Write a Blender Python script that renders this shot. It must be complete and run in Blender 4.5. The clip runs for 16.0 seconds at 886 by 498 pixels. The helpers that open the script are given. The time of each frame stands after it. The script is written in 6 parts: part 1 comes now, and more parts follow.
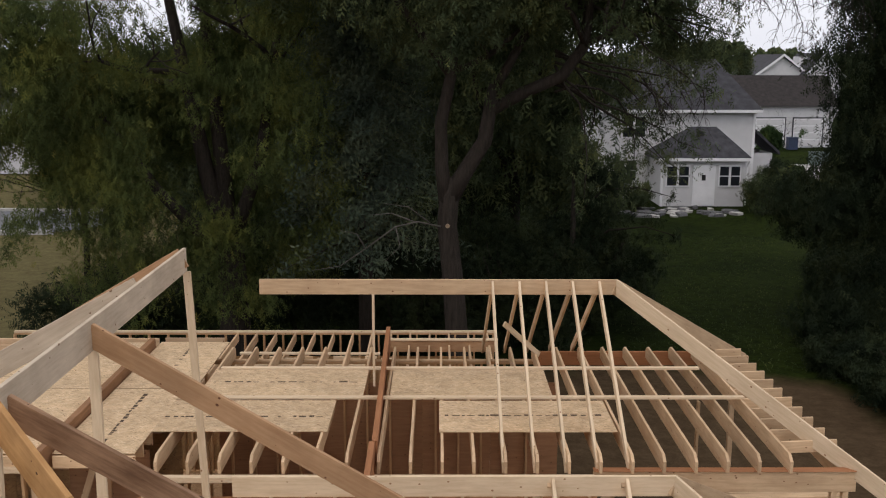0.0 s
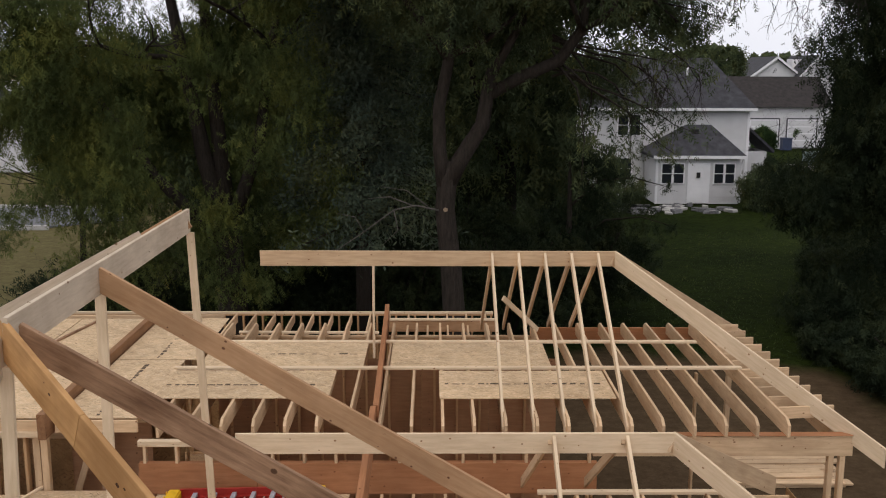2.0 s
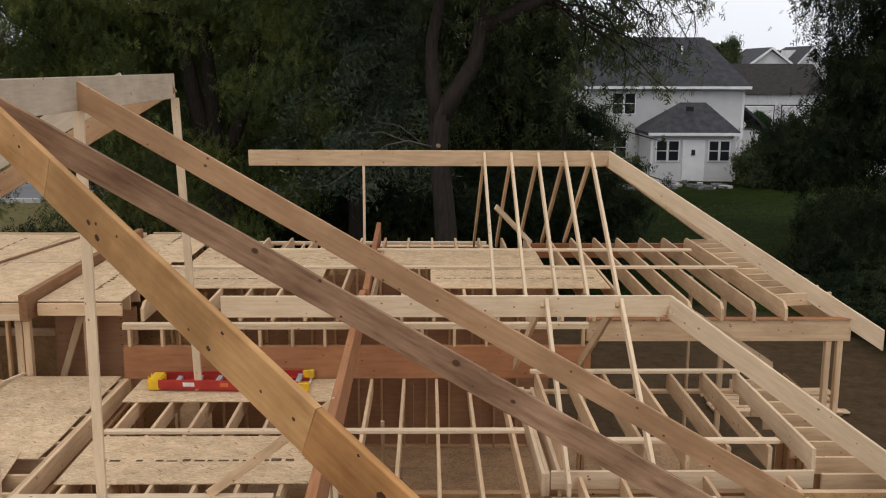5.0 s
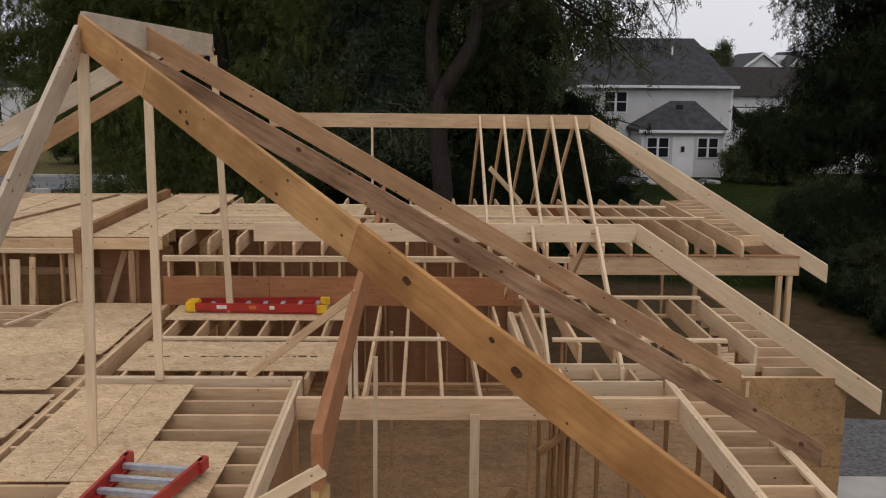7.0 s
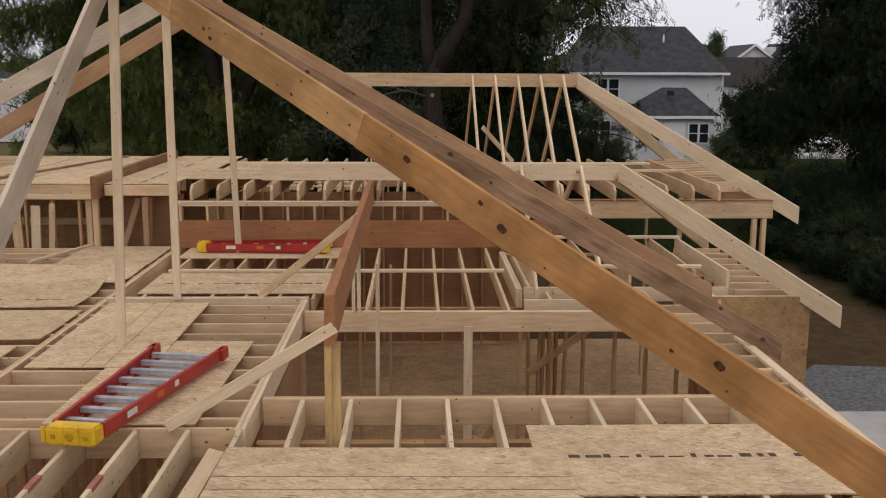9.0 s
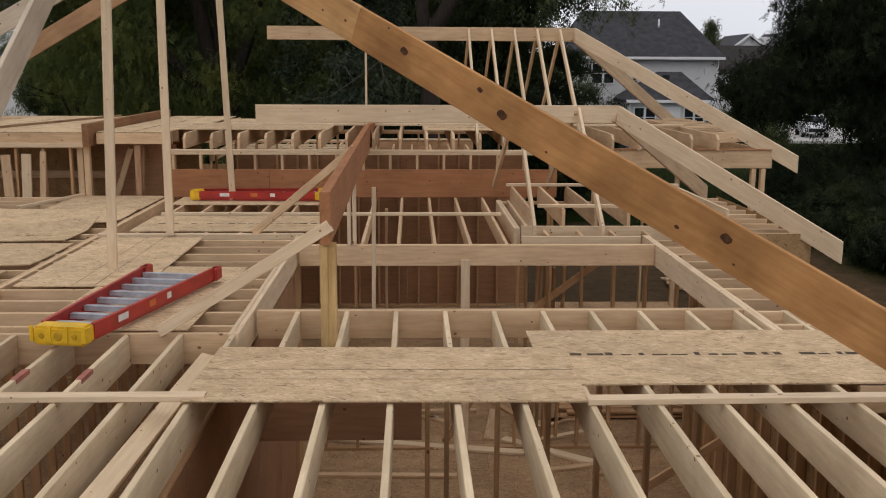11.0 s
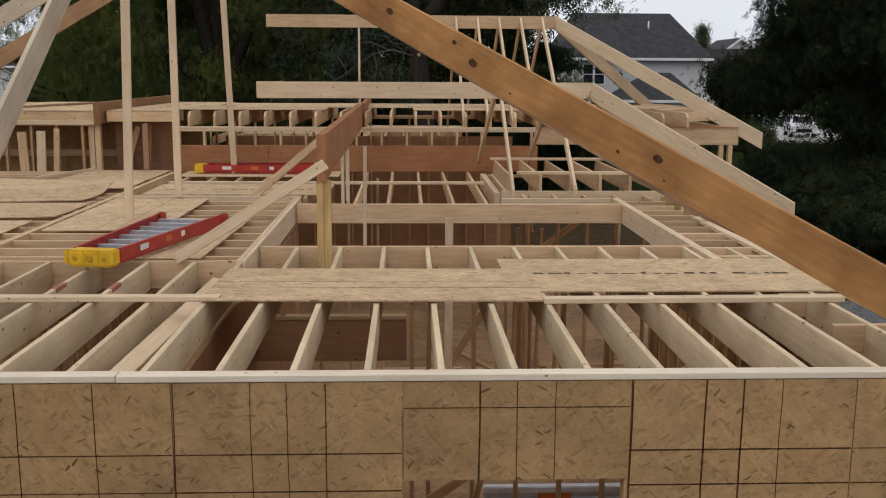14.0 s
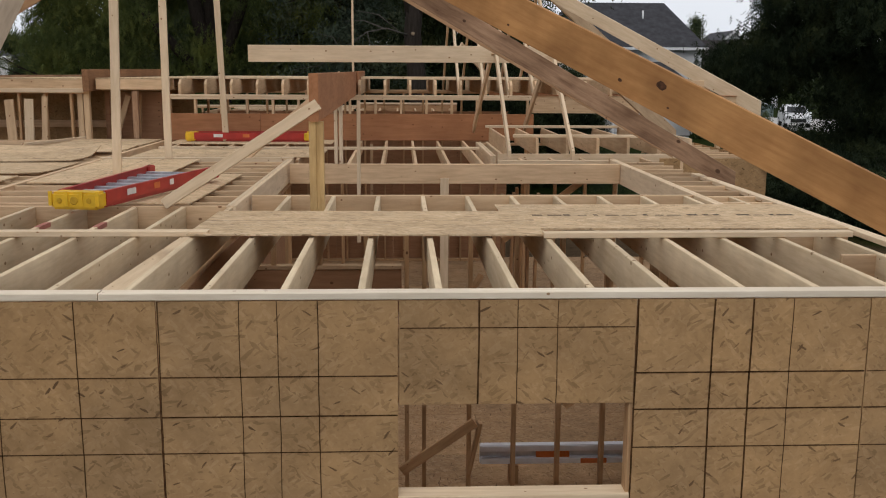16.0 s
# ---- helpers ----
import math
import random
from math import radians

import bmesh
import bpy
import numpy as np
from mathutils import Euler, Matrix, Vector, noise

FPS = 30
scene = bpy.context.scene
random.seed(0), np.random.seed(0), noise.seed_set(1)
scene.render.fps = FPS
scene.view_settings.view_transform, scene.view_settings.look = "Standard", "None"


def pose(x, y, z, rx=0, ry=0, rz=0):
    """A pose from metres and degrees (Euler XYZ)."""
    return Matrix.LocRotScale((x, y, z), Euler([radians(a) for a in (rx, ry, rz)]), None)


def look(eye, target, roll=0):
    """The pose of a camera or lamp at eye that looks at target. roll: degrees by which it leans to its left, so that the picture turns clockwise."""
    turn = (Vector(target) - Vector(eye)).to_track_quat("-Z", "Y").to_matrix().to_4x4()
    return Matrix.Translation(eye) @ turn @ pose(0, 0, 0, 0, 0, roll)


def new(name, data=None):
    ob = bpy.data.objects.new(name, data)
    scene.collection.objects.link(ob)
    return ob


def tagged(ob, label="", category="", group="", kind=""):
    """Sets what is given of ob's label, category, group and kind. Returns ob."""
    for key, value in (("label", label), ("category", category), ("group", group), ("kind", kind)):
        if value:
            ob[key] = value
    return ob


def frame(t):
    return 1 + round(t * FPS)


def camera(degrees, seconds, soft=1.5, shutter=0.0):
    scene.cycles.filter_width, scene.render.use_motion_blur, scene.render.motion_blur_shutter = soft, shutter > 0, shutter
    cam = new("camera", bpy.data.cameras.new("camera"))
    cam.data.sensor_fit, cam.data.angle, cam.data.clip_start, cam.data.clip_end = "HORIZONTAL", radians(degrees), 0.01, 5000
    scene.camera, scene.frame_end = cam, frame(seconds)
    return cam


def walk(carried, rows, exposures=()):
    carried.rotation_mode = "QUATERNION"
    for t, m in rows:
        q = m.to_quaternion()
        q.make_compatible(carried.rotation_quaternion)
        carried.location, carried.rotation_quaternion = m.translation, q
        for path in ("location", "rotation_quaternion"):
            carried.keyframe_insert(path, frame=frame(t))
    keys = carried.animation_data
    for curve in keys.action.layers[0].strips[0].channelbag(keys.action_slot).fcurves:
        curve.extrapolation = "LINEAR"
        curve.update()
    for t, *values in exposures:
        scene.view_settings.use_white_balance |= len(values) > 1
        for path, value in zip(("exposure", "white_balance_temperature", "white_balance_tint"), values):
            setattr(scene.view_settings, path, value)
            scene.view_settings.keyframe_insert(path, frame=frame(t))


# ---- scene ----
cam = camera(50.0, 16.0, 1.1)
PATH = [
    (0, (-0.021, -0.596, 8.821), (-0.01, 1.366, 8.434), 0.1),
    (0.5, (-0.091, -0.645, 8.82), (-0.068, 1.317, 8.435), 0.2),
    (1, (-0.104, -0.707, 8.716), (-0.08, 1.256, 8.333), 0.3),
    (1.5, (-0.09, -0.756, 8.558), (-0.069, 1.208, 8.178), 0.2),
    (2, (-0.105, -0.786, 8.337), (-0.082, 1.178, 7.961), 0.2),
    (2.5, (-0.094, -0.806, 8.097), (-0.071, 1.158, 7.723), 0.2),
    (3, (-0.071, -0.828, 7.836), (-0.048, 1.137, 7.465), 0.2),
    (3.5, (-0.059, -0.84, 7.579), (-0.035, 1.126, 7.21), 0.2),
    (4, (-0.06, -0.82, 7.321), (-0.033, 1.146, 6.952), 0.2),
    (4.5, (-0.048, -0.831, 7.056), (-0.02, 1.134, 6.689), 0.3),
    (5, (-0.046, -0.856, 6.774), (-0.013, 1.109, 6.403), 0.2),
    (7.3, (-0.152, -3.038, 6.16), (-0.109, -1.07, 5.804), 0.5),
    (7.5, (-0.157, -3.218, 6.133), (-0.114, -1.25, 5.776), 0.5),
    (8, (-0.162, -3.56, 5.983), (-0.117, -1.592, 5.629), 0.4),
    (8.5, (-0.155, -3.738, 5.77), (-0.106, -1.771, 5.413), 0.3),
    (11, (-0.181, -3.713, 4.853), (-0.117, -1.749, 4.481), 0.3),
    (11.5, (-0.182, -3.814, 4.728), (-0.115, -1.85, 4.359), 0.3),
    (12, (-0.155, -4.052, 4.706), (-0.088, -2.086, 4.342), 0.3),
    (12.5, (-0.137, -4.335, 4.706), (-0.066, -2.369, 4.344), 0.4),
    (13, (-0.117, -4.59, 4.682), (-0.046, -2.623, 4.326), 0.4),
    (13.5, (-0.106, -4.75, 4.593), (-0.034, -2.784, 4.235), 0.4),
    (14, (-0.097, -4.809, 4.475), (-0.023, -2.843, 4.116), 0.3),
    (14.5, (-0.101, -4.785, 4.359), (-0.023, -2.82, 3.994), 0.3),
    (15, (-0.109, -4.727, 4.245), (-0.028, -2.763, 3.876), 0.3),
    (15.5, (-0.11, -4.683, 4.133), (-0.027, -2.72, 3.764), 0.3),
    (16, (-0.108, -4.679, 4.023), (-0.021, -2.715, 3.656), 0.3),
]
walk(cam, [(t, look(eye, target, roll)) for t, eye, target, roll in PATH],
     exposures=((0, -0.08, 6500, 14), (4, 0.0, 6500, 12.5), (5, -0.02, 6480, 11.5), (7.4, -0.38, 6580, 13.5), (8.0, -0.33, 6580, 13.5), (8.6, -0.24, 6580, 13.5),
                (11, -0.27, 6480, 12), (12, -0.35, 6440, 10.5), (13, -0.29, 6430, 10.5), (14.5, -0.24, 6400, 10), (16, -0.20, 6400, 10)))

# ---- light ----
world = bpy.data.worlds.new("overcast_dusk")
scene.world = world
world.use_nodes = True
wn, wl = world.node_tree.nodes, world.node_tree.links
sky = wn.new("ShaderNodeTexSky")
sky.sky_type, sky.sun_disc = "NISHITA", False
sky.sun_elevation, sky.sun_rotation = radians(58), radians(200)
sky.air_density, sky.dust_density, sky.ozone_density = 1.0, 4.0, 1.0
veil = wn.new("ShaderNodeHueSaturation")
veil.inputs["Saturation"].default_value = 0.25
veil.inputs["Value"].default_value = 0.35
wl.new(sky.outputs["Color"], veil.inputs["Color"])
# an even cloud layer, three times as bright overhead as at the horizon
wco, wsep = wn.new("ShaderNodeTexCoord"), wn.new("ShaderNodeSeparateXYZ")
wl.new(wco.outputs["Generated"], wsep.inputs[0])
cloud = wn.new("ShaderNodeValToRGB")
cloud.color_ramp.elements[0].position, cloud.color_ramp.elements[0].color = 0.0, (0.90, 0.93, 0.99, 1)
cloud.color_ramp.elements[1].position, cloud.color_ramp.elements[1].color = 1.0, (0.86, 0.845, 0.835, 1)
wl.new(wsep.outputs[2], cloud.inputs["Fac"])
drift = wn.new("ShaderNodeTexNoise")
drift.inputs["Scale"].default_value, drift.inputs["Detail"].default_value = 3.0, 4.0
wl.new(wco.outputs["Generated"], drift.inputs["Vector"])
thick = wn.new("ShaderNodeMapRange")
thick.inputs["To Min"].default_value, thick.inputs["To Max"].default_value = 8.6, 10.4
wl.new(drift.outputs["Fac"], thick.inputs["Value"])
lift = wn.new("ShaderNodeVectorMath")
lift.operation = "SCALE"
wl.new(cloud.outputs["Color"], lift.inputs[0])
wl.new(thick.outputs["Result"], lift.inputs["Scale"])
both = wn.new("ShaderNodeVectorMath")
wl.new(veil.outputs["Color"], both.inputs[0])
wl.new(lift.outputs[0], both.inputs[1])
wl.new(both.outputs[0], wn["Background"].inputs["Color"])
wn["Background"].inputs["Strength"].default_value = 0.10

sun_data = bpy.data.lights.new("sun", "SUN")
sun_data.energy, sun_data.angle, sun_data.color = 0.3, radians(40), (1.0, 0.92, 0.82)
sun = new("sun", sun_data)
sun.matrix_world = look((0, 0, 0), (math.sin(radians(20)) * math.cos(radians(58)), math.cos(radians(20)) * math.cos(radians(58)), -math.sin(radians(58))))


# ---- materials ----
def nodes_of(name, rough=0.7, spec=0.3):
    m = bpy.data.materials.new(name)
    m.use_nodes = True
    n, l = m.node_tree.nodes, m.node_tree.links
    b = n["Principled BSDF"]
    b.inputs["Roughness"].default_value = rough
    b.inputs["Specular IOR Level"].default_value = spec
    return m, n, l, b


def ramp(n, stops):
    r = n.new("ShaderNodeValToRGB")
    e = r.color_ramp.elements
    while len(e) < len(stops):
        e.new(0.5)
    for el, (p, c) in zip(e, stops):
        el.position, el.color = p, (*c, 1)
    return r


def mixed(n, l, kind, fac, a, b):
    x = n.new("ShaderNodeMix")
    x.data_type, x.blend_type = "RGBA", kind
    for socket, v in ((x.inputs["Factor"], fac), (x.inputs["A"], a), (x.inputs["B"], b)):
        if isinstance(v, bpy.types.NodeSocket):
            l.new(v, socket)
        elif isinstance(v, tuple):
            socket.default_value = (*v, 1)
        else:
            socket.default_value = v
    return x.outputs["Result"]


def noise_tex(n, l, vec, scale, detail=3.0, rough=0.55):
    t = n.new("ShaderNodeTexNoise")
    t.inputs["Scale"].default_value, t.inputs["Detail"].default_value, t.inputs["Roughness"].default_value = scale, detail, rough
    if vec:
        l.new(vec, t.inputs["Vector"])
    return t


def mapped(n, l, scale, spread=7.0):
    """Object coordinates, shifted by each object's own random number."""
    co, info = n.new("ShaderNodeTexCoord"), n.new("ShaderNodeObjectInfo")
    mul = n.new("ShaderNodeMath")
    mul.operation = "MULTIPLY"
    mul.inputs[1].default_value = spread
    l.new(info.outputs["Random"], mul.inputs[0])
    add = n.new("ShaderNodeVectorMath")
    l.new(co.outputs["Object"], add.inputs[0])
    l.new(mul.outputs[0], add.inputs[1])
    mp = n.new("ShaderNodeMapping")
    mp.inputs["Scale"].default_value = scale
    l.new(add.outputs[0], mp.inputs["Vector"])
    return mp.outputs["Vector"], info.outputs["Random"]


def bump(n, l, b, height, strength, dist=0.004):
    k = n.new("ShaderNodeBump")
    k.inputs["Strength"].default_value, k.inputs["Distance"].default_value = strength, dist
    l.new(height, k.inputs["Height"])
    l.new(k.outputs["Normal"], b.inputs["Normal"])


def calc(n, l, kind, a, b):
    """One sum of two values or sockets."""
    x = n.new("ShaderNodeMath")
    x.operation = kind
    for socket, v in ((x.inputs[0], a), (x.inputs[1], b)):
        if isinstance(v, bpy.types.NodeSocket):
            l.new(v, socket)
        else:
            socket.default_value = v
    return x.outputs[0]


def lumber(name, light, dark, knot, stain=0.35, vary=0.16, knots=2.1, often=0.34):
    """Sawn softwood: grain along the board's own length, knots, and a shade of its own for each board."""
    m, n, l, b = nodes_of(name, 0.72, 0.25)
    v, rnd = mapped(n, l, (1.0, 14.0, 9.0))
    grain = noise_tex(n, l, v, 2.6, 5.0, 0.65)
    col = ramp(n, [(0.3, dark), (0.62, light)])
    l.new(grain.outputs["Fac"], col.inputs["Fac"])
    v2, _ = mapped(n, l, (1.0, 1.0, 1.0), 13.0)
    patch = noise_tex(n, l, v2, 1.7, 4.0)
    pr = ramp(n, [(0.38, (0.66, 0.62, 0.58)), (0.62, (1.06, 1.05, 1.03))])
    l.new(patch.outputs["Fac"], pr.inputs["Fac"])
    c = mixed(n, l, "MULTIPLY", stain, col.outputs["Color"], pr.outputs["Color"])
    v3, _ = mapped(n, l, (3.0, 4.0, 4.0), 31.0)
    xyz, flat = n.new("ShaderNodeSeparateXYZ"), n.new("ShaderNodeCombineXYZ")
    l.new(v3, xyz.inputs[0])
    l.new(xyz.outputs[0], flat.inputs[0])
    l.new(calc(n, l, "ADD", xyz.outputs[1], xyz.outputs[2]), flat.inputs[1])
    kn = n.new("ShaderNodeTexVoronoi")
    kn.voronoi_dimensions = "2D"
    kn.inputs["Scale"].default_value = knots
    l.new(flat.outputs[0], kn.inputs["Vector"])
    pick = n.new("ShaderNodeSeparateColor")
    l.new(kn.outputs["Color"], pick.inputs[0])
    size = calc(n, l, "MAXIMUM", calc(n, l, "MULTIPLY", calc(n, l, "SUBTRACT", pick.outputs[0], 1 - often), 1.6), 0.0001)
    kr = ramp(n, [(0.0, (1, 1, 1)), (0.15, (0.95, 0.95, 0.95)), (0.22, (0, 0, 0))])
    l.new(calc(n, l, "DIVIDE", kn.outputs["Distance"], size), kr.inputs["Fac"])
    c = mixed(n, l, "MIX", kr.outputs["Color"], c, knot)
    hsv = n.new("ShaderNodeHueSaturation")
    mr = n.new("ShaderNodeMapRange")
    mr.inputs["To Min"].default_value, mr.inputs["To Max"].default_value = 1 - vary, 1 + vary
    l.new(rnd, mr.inputs["Value"])
    l.new(mr.outputs["Result"], hsv.inputs["Value"])
    l.new(c, hsv.inputs["Color"])
    l.new(hsv.outputs["Color"], b.inputs["Base Color"])
    bump(n, l, b, grain.outputs["Fac"], 0.35)
    return m


def turned(n, l, angle, upright, scale, spread):
    """Object coordinates turned in the sheet's own plane, then stretched."""
    v, rnd = mapped(n, l, (1.0, 1.0, 1.0), spread)
    mp = n.new("ShaderNodeMapping")
    mp.inputs["Rotation"].default_value = (0.0, math.radians(angle), 0.0) if upright else (0.0, 0.0, math.radians(angle))
    l.new(v, mp.inputs["Vector"])
    sc = n.new("ShaderNodeMapping")
    sc.inputs["Scale"].default_value = scale
    l.new(mp.outputs[0], sc.inputs["Vector"])
    return sc.outputs[0], rnd


def strand_board(name, lo, mid, hi, vary=0.08, upright=False, angles=(28, -37, 80), slivers=0.985, weather=0.8):
    """Pressed flakes lying in several directions, with a few dark slivers of bark."""
    m, n, l, b = nodes_of(name, 0.85, 0.08)
    tones, darks = [], []
    for k, ang in enumerate(angles):
        v, rnd = turned(n, l, ang, upright, (15.0, 40.0, 62.0) if upright else (15.0, 62.0, 40.0), 5.0 + 3 * k)
        w = noise_tex(n, l, v, 0.5, 2.0)
        warp = n.new("ShaderNodeVectorMath")
        warp.operation = "MULTIPLY_ADD"
        l.new(w.outputs["Color"], warp.inputs[0])
        warp.inputs[1].default_value = (1.6, 1.6, 1.6)
        l.new(v, warp.inputs[2])
        fl = n.new("ShaderNodeTexVoronoi")
        fl.inputs["Scale"].default_value = 1.0
        l.new(warp.outputs[0], fl.inputs["Vector"])
        sep = n.new("ShaderNodeSeparateColor")
        l.new(fl.outputs["Color"], sep.inputs["Color"])
        tones.append(sep.outputs[0])
        v4, _ = turned(n, l, ang + 17, upright, (24.0, 40.0, 105.0) if upright else (17.0, 110.0, 40.0), 11.0 + 3 * k)
        dk = n.new("ShaderNodeTexVoronoi")
        dk.inputs["Scale"].default_value = 1.0
        l.new(v4, dk.inputs["Vector"])
        sd = n.new("ShaderNodeSeparateColor")
        l.new(dk.outputs["Color"], sd.inputs["Color"])
        darks.append(calc(n, l, "MULTIPLY", calc(n, l, "GREATER_THAN", sd.outputs[1], slivers), sd.outputs[2]))
    v5, _ = mapped(n, l, (13.0, 13.0, 13.0), 23.0)
    choose = noise_tex(n, l, v5, 1.0, 2.0)
    one = calc(n, l, "GREATER_THAN", choose.outputs["Fac"], 0.46)
    two = calc(n, l, "GREATER_THAN", choose.outputs["Fac"], 0.56)
    tone = mixed(n, l, "MIX", two, mixed(n, l, "MIX", one, tones[0], tones[1]), tones[2])
    col = ramp(n, [(0.0, tuple(0.72 * x for x in mid)), (0.22, mid), (0.70, mid), (0.96, hi)])
    l.new(tone, col.inputs["Fac"])
    v2, _ = mapped(n, l, (1.0, 1.0, 1.0), 3.0)
    soft = noise_tex(n, l, v2, 4.5, 7.0, 0.75)
    sr = ramp(n, [(0.34, (0.72, 0.70, 0.68)), (0.60, (1.06, 1.06, 1.06))])
    l.new(soft.outputs["Fac"], sr.inputs["Fac"])
    c = mixed(n, l, "MULTIPLY", 0.75, col.outputs["Color"], sr.outputs["Color"])
    v6, _ = mapped(n, l, (1.0, 1.0, 1.0), 41.0)
    broad = noise_tex(n, l, v6, 1.3, 5.0, 0.6)
    br = ramp(n, [(0.36, (0.74, 0.75, 0.78)), (0.52, (0.97, 0.97, 0.97)), (0.66, (1.08, 1.06, 1.02))])
    l.new(broad.outputs["Fac"], br.inputs["Fac"])
    c = mixed(n, l, "MULTIPLY", weather, c, br.outputs["Color"])
    dark = calc(n, l, "MAXIMUM", calc(n, l, "MAXIMUM", darks[0], darks[1]), darks[2])
    c = mixed(n, l, "MIX", dark, c, tuple(0.75 * x for x in lo))
    hsv = n.new("ShaderNodeHueSaturation")
    mr = n.new("ShaderNodeMapRange")
    mr.inputs["To Min"].default_value, mr.inputs["To Max"].default_value = 1 - vary, 1 + vary
    l.new(rnd, mr.inputs["Value"])
    l.new(mr.outputs["Result"], hsv.inputs["Value"])
    l.new(c, hsv.inputs["Color"])
    l.new(hsv.outputs["Color"], b.inputs["Base Color"])
    bump(n, l, b, tone, 0.25, 0.002)
    return m


def plain(name, colour, rough=0.6, metal=0.0, scale=6.0, amount=0.25, spec=0.4):
    m, n, l, b = nodes_of(name, rough, spec)
    b.inputs["Metallic"].default_value = metal
    v, _ = mapped(n, l, (1, 1, 1))
    t = noise_tex(n, l, v, scale, 5.0)
    r = ramp(n, [(0.3, tuple(x * (1 - amount) for x in colour)), (0.7, tuple(min(1, x * (1 + amount * 0.5)) for x in colour))])
    l.new(t.outputs["Fac"], r.inputs["Fac"])
    l.new(r.outputs["Color"], b.inputs["Base Color"])
    return m


def foliage(name, dark, mid, bright):
    m, n, l, b = nodes_of(name, 0.9, 0.06)
    g = n.new("ShaderNodeNewGeometry")
    half = tuple(0.45 * a + 0.55 * c for a, c in zip(dark, mid))
    r = ramp(n, [(0.0, half), (0.5, mid), (0.95, mid), (1.0, bright)])
    l.new(g.outputs["Random Per Island"], r.inputs["Fac"])
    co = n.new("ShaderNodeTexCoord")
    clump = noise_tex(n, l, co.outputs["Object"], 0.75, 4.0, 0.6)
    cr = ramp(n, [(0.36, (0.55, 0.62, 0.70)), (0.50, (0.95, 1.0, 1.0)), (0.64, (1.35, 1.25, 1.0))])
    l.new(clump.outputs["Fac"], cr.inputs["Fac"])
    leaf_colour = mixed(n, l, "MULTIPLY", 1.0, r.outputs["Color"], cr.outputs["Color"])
    l.new(leaf_colour, b.inputs["Base Color"])
    tr = n.new("ShaderNodeBsdfTranslucent")
    l.new(leaf_colour, tr.inputs["Color"])
    mx = n.new("ShaderNodeMixShader")
    mx.inputs[0].default_value = 0.3
    l.new(b.outputs[0], mx.inputs[1])
    l.new(tr.outputs[0], mx.inputs[2])
    l.new(mx.outputs[0], n["Material Output"].inputs["Surface"])
    return m


def barky(name, lo, hi):
    m, n, l, b = nodes_of(name, 0.9, 0.15)
    v, _ = mapped(n, l, (9, 9, 1.6))
    t = noise_tex(n, l, v, 2.0, 6.0, 0.7)
    r = ramp(n, [(0.3, lo), (0.7, hi)])
    l.new(t.outputs["Fac"], r.inputs["Fac"])
    l.new(r.outputs["Color"], b.inputs["Base Color"])
    bump(n, l, b, t.outputs["Fac"], 0.9, 0.05)
    return m


PINE = lumber("pale_pine", (0.645, 0.462, 0.288), (0.51, 0.345, 0.205), (0.22, 0.11, 0.05))
PALE = lumber("bleached_pine", (0.80, 0.70, 0.56), (0.70, 0.585, 0.44), (0.34, 0.2, 0.1), 0.3, 0.04)
FRESH = lumber("fresh_pine", (0.74, 0.582, 0.402), (0.62, 0.467, 0.302), (0.30, 0.16, 0.08), 0.2, 0.08)
FIR = lumber("orange_fir", (0.50, 0.258, 0.095), (0.385, 0.182, 0.064), (0.085, 0.035, 0.016), 1.0, 0.03, 1.2, 0.12)
BROWN = lumber("weathered_brown_fir", (0.405, 0.252, 0.155), (0.215, 0.122, 0.072), (0.08, 0.04, 0.02), 0.95, 0.05, 1.3, 0.4)
TAN = lumber("tan_fir", (0.49, 0.302, 0.168), (0.39, 0.222, 0.115), (0.14, 0.06, 0.03), 0.6, 0.05)
LVL = lumber("reddish_laminated_timber", (0.40, 0.182, 0.085), (0.31, 0.136, 0.060), (0.18, 0.07, 0.03), 0.35, 0.06)
BEAM = lumber("brown_laminated_timber", (0.33, 0.175, 0.088), (0.24, 0.122, 0.06), (0.14, 0.06, 0.03), 0.6, 0.05)
PALEFIR = lumber("pale_fir", (0.565, 0.325, 0.138), (0.445, 0.238, 0.09), (0.085, 0.035, 0.016), 1.0, 0.03, 1.2, 0.2)
KNOT = plain("dark_knot_wood", (0.092, 0.040, 0.019), 0.7, 0.0, 30.0, 0.6, 0.2)
CREAM = lumber("cream_pine", (0.73, 0.59, 0.402), (0.605, 0.463, 0.295), (0.26, 0.15, 0.07), 0.45, 0.09)
WORN = lumber("greyed_pine", (0.60, 0.50, 0.385), (0.49, 0.40, 0.30), (0.2, 0.12, 0.07), 0.5, 0.06)
STUD = lumber("stud_pine", (0.55, 0.352, 0.19), (0.43, 0.255, 0.128), (0.18, 0.09, 0.04))
OSB = strand_board("strand_board", (0.19, 0.11, 0.055), (0.415, 0.258, 0.125), (0.455, 0.29, 0.148), 0.06, True, (35, -48, 8), 0.9925)
DECK = strand_board("weathered_strand_board", (0.26, 0.16, 0.085), (0.60, 0.435, 0.268), (0.70, 0.54, 0.362), 0.08, False, (14, -18, 32), 0.991, 0.35)
FLOOR = strand_board("dusty_subfloor_board", (0.20, 0.12, 0.065), (0.41, 0.262, 0.147), (0.48, 0.325, 0.195))
INK = plain("printing_ink", (0.085, 0.042, 0.018), 0.8, 0.0, 22.0, 0.8, 0.04)
STAMP = plain("faded_stamp_ink", (0.095, 0.058, 0.032), 0.8, 0.0, 9.0, 0.5)
RED = plain("red_fibreglass", (0.42, 0.035, 0.025), 0.4, 0.0, 5.0, 0.25)
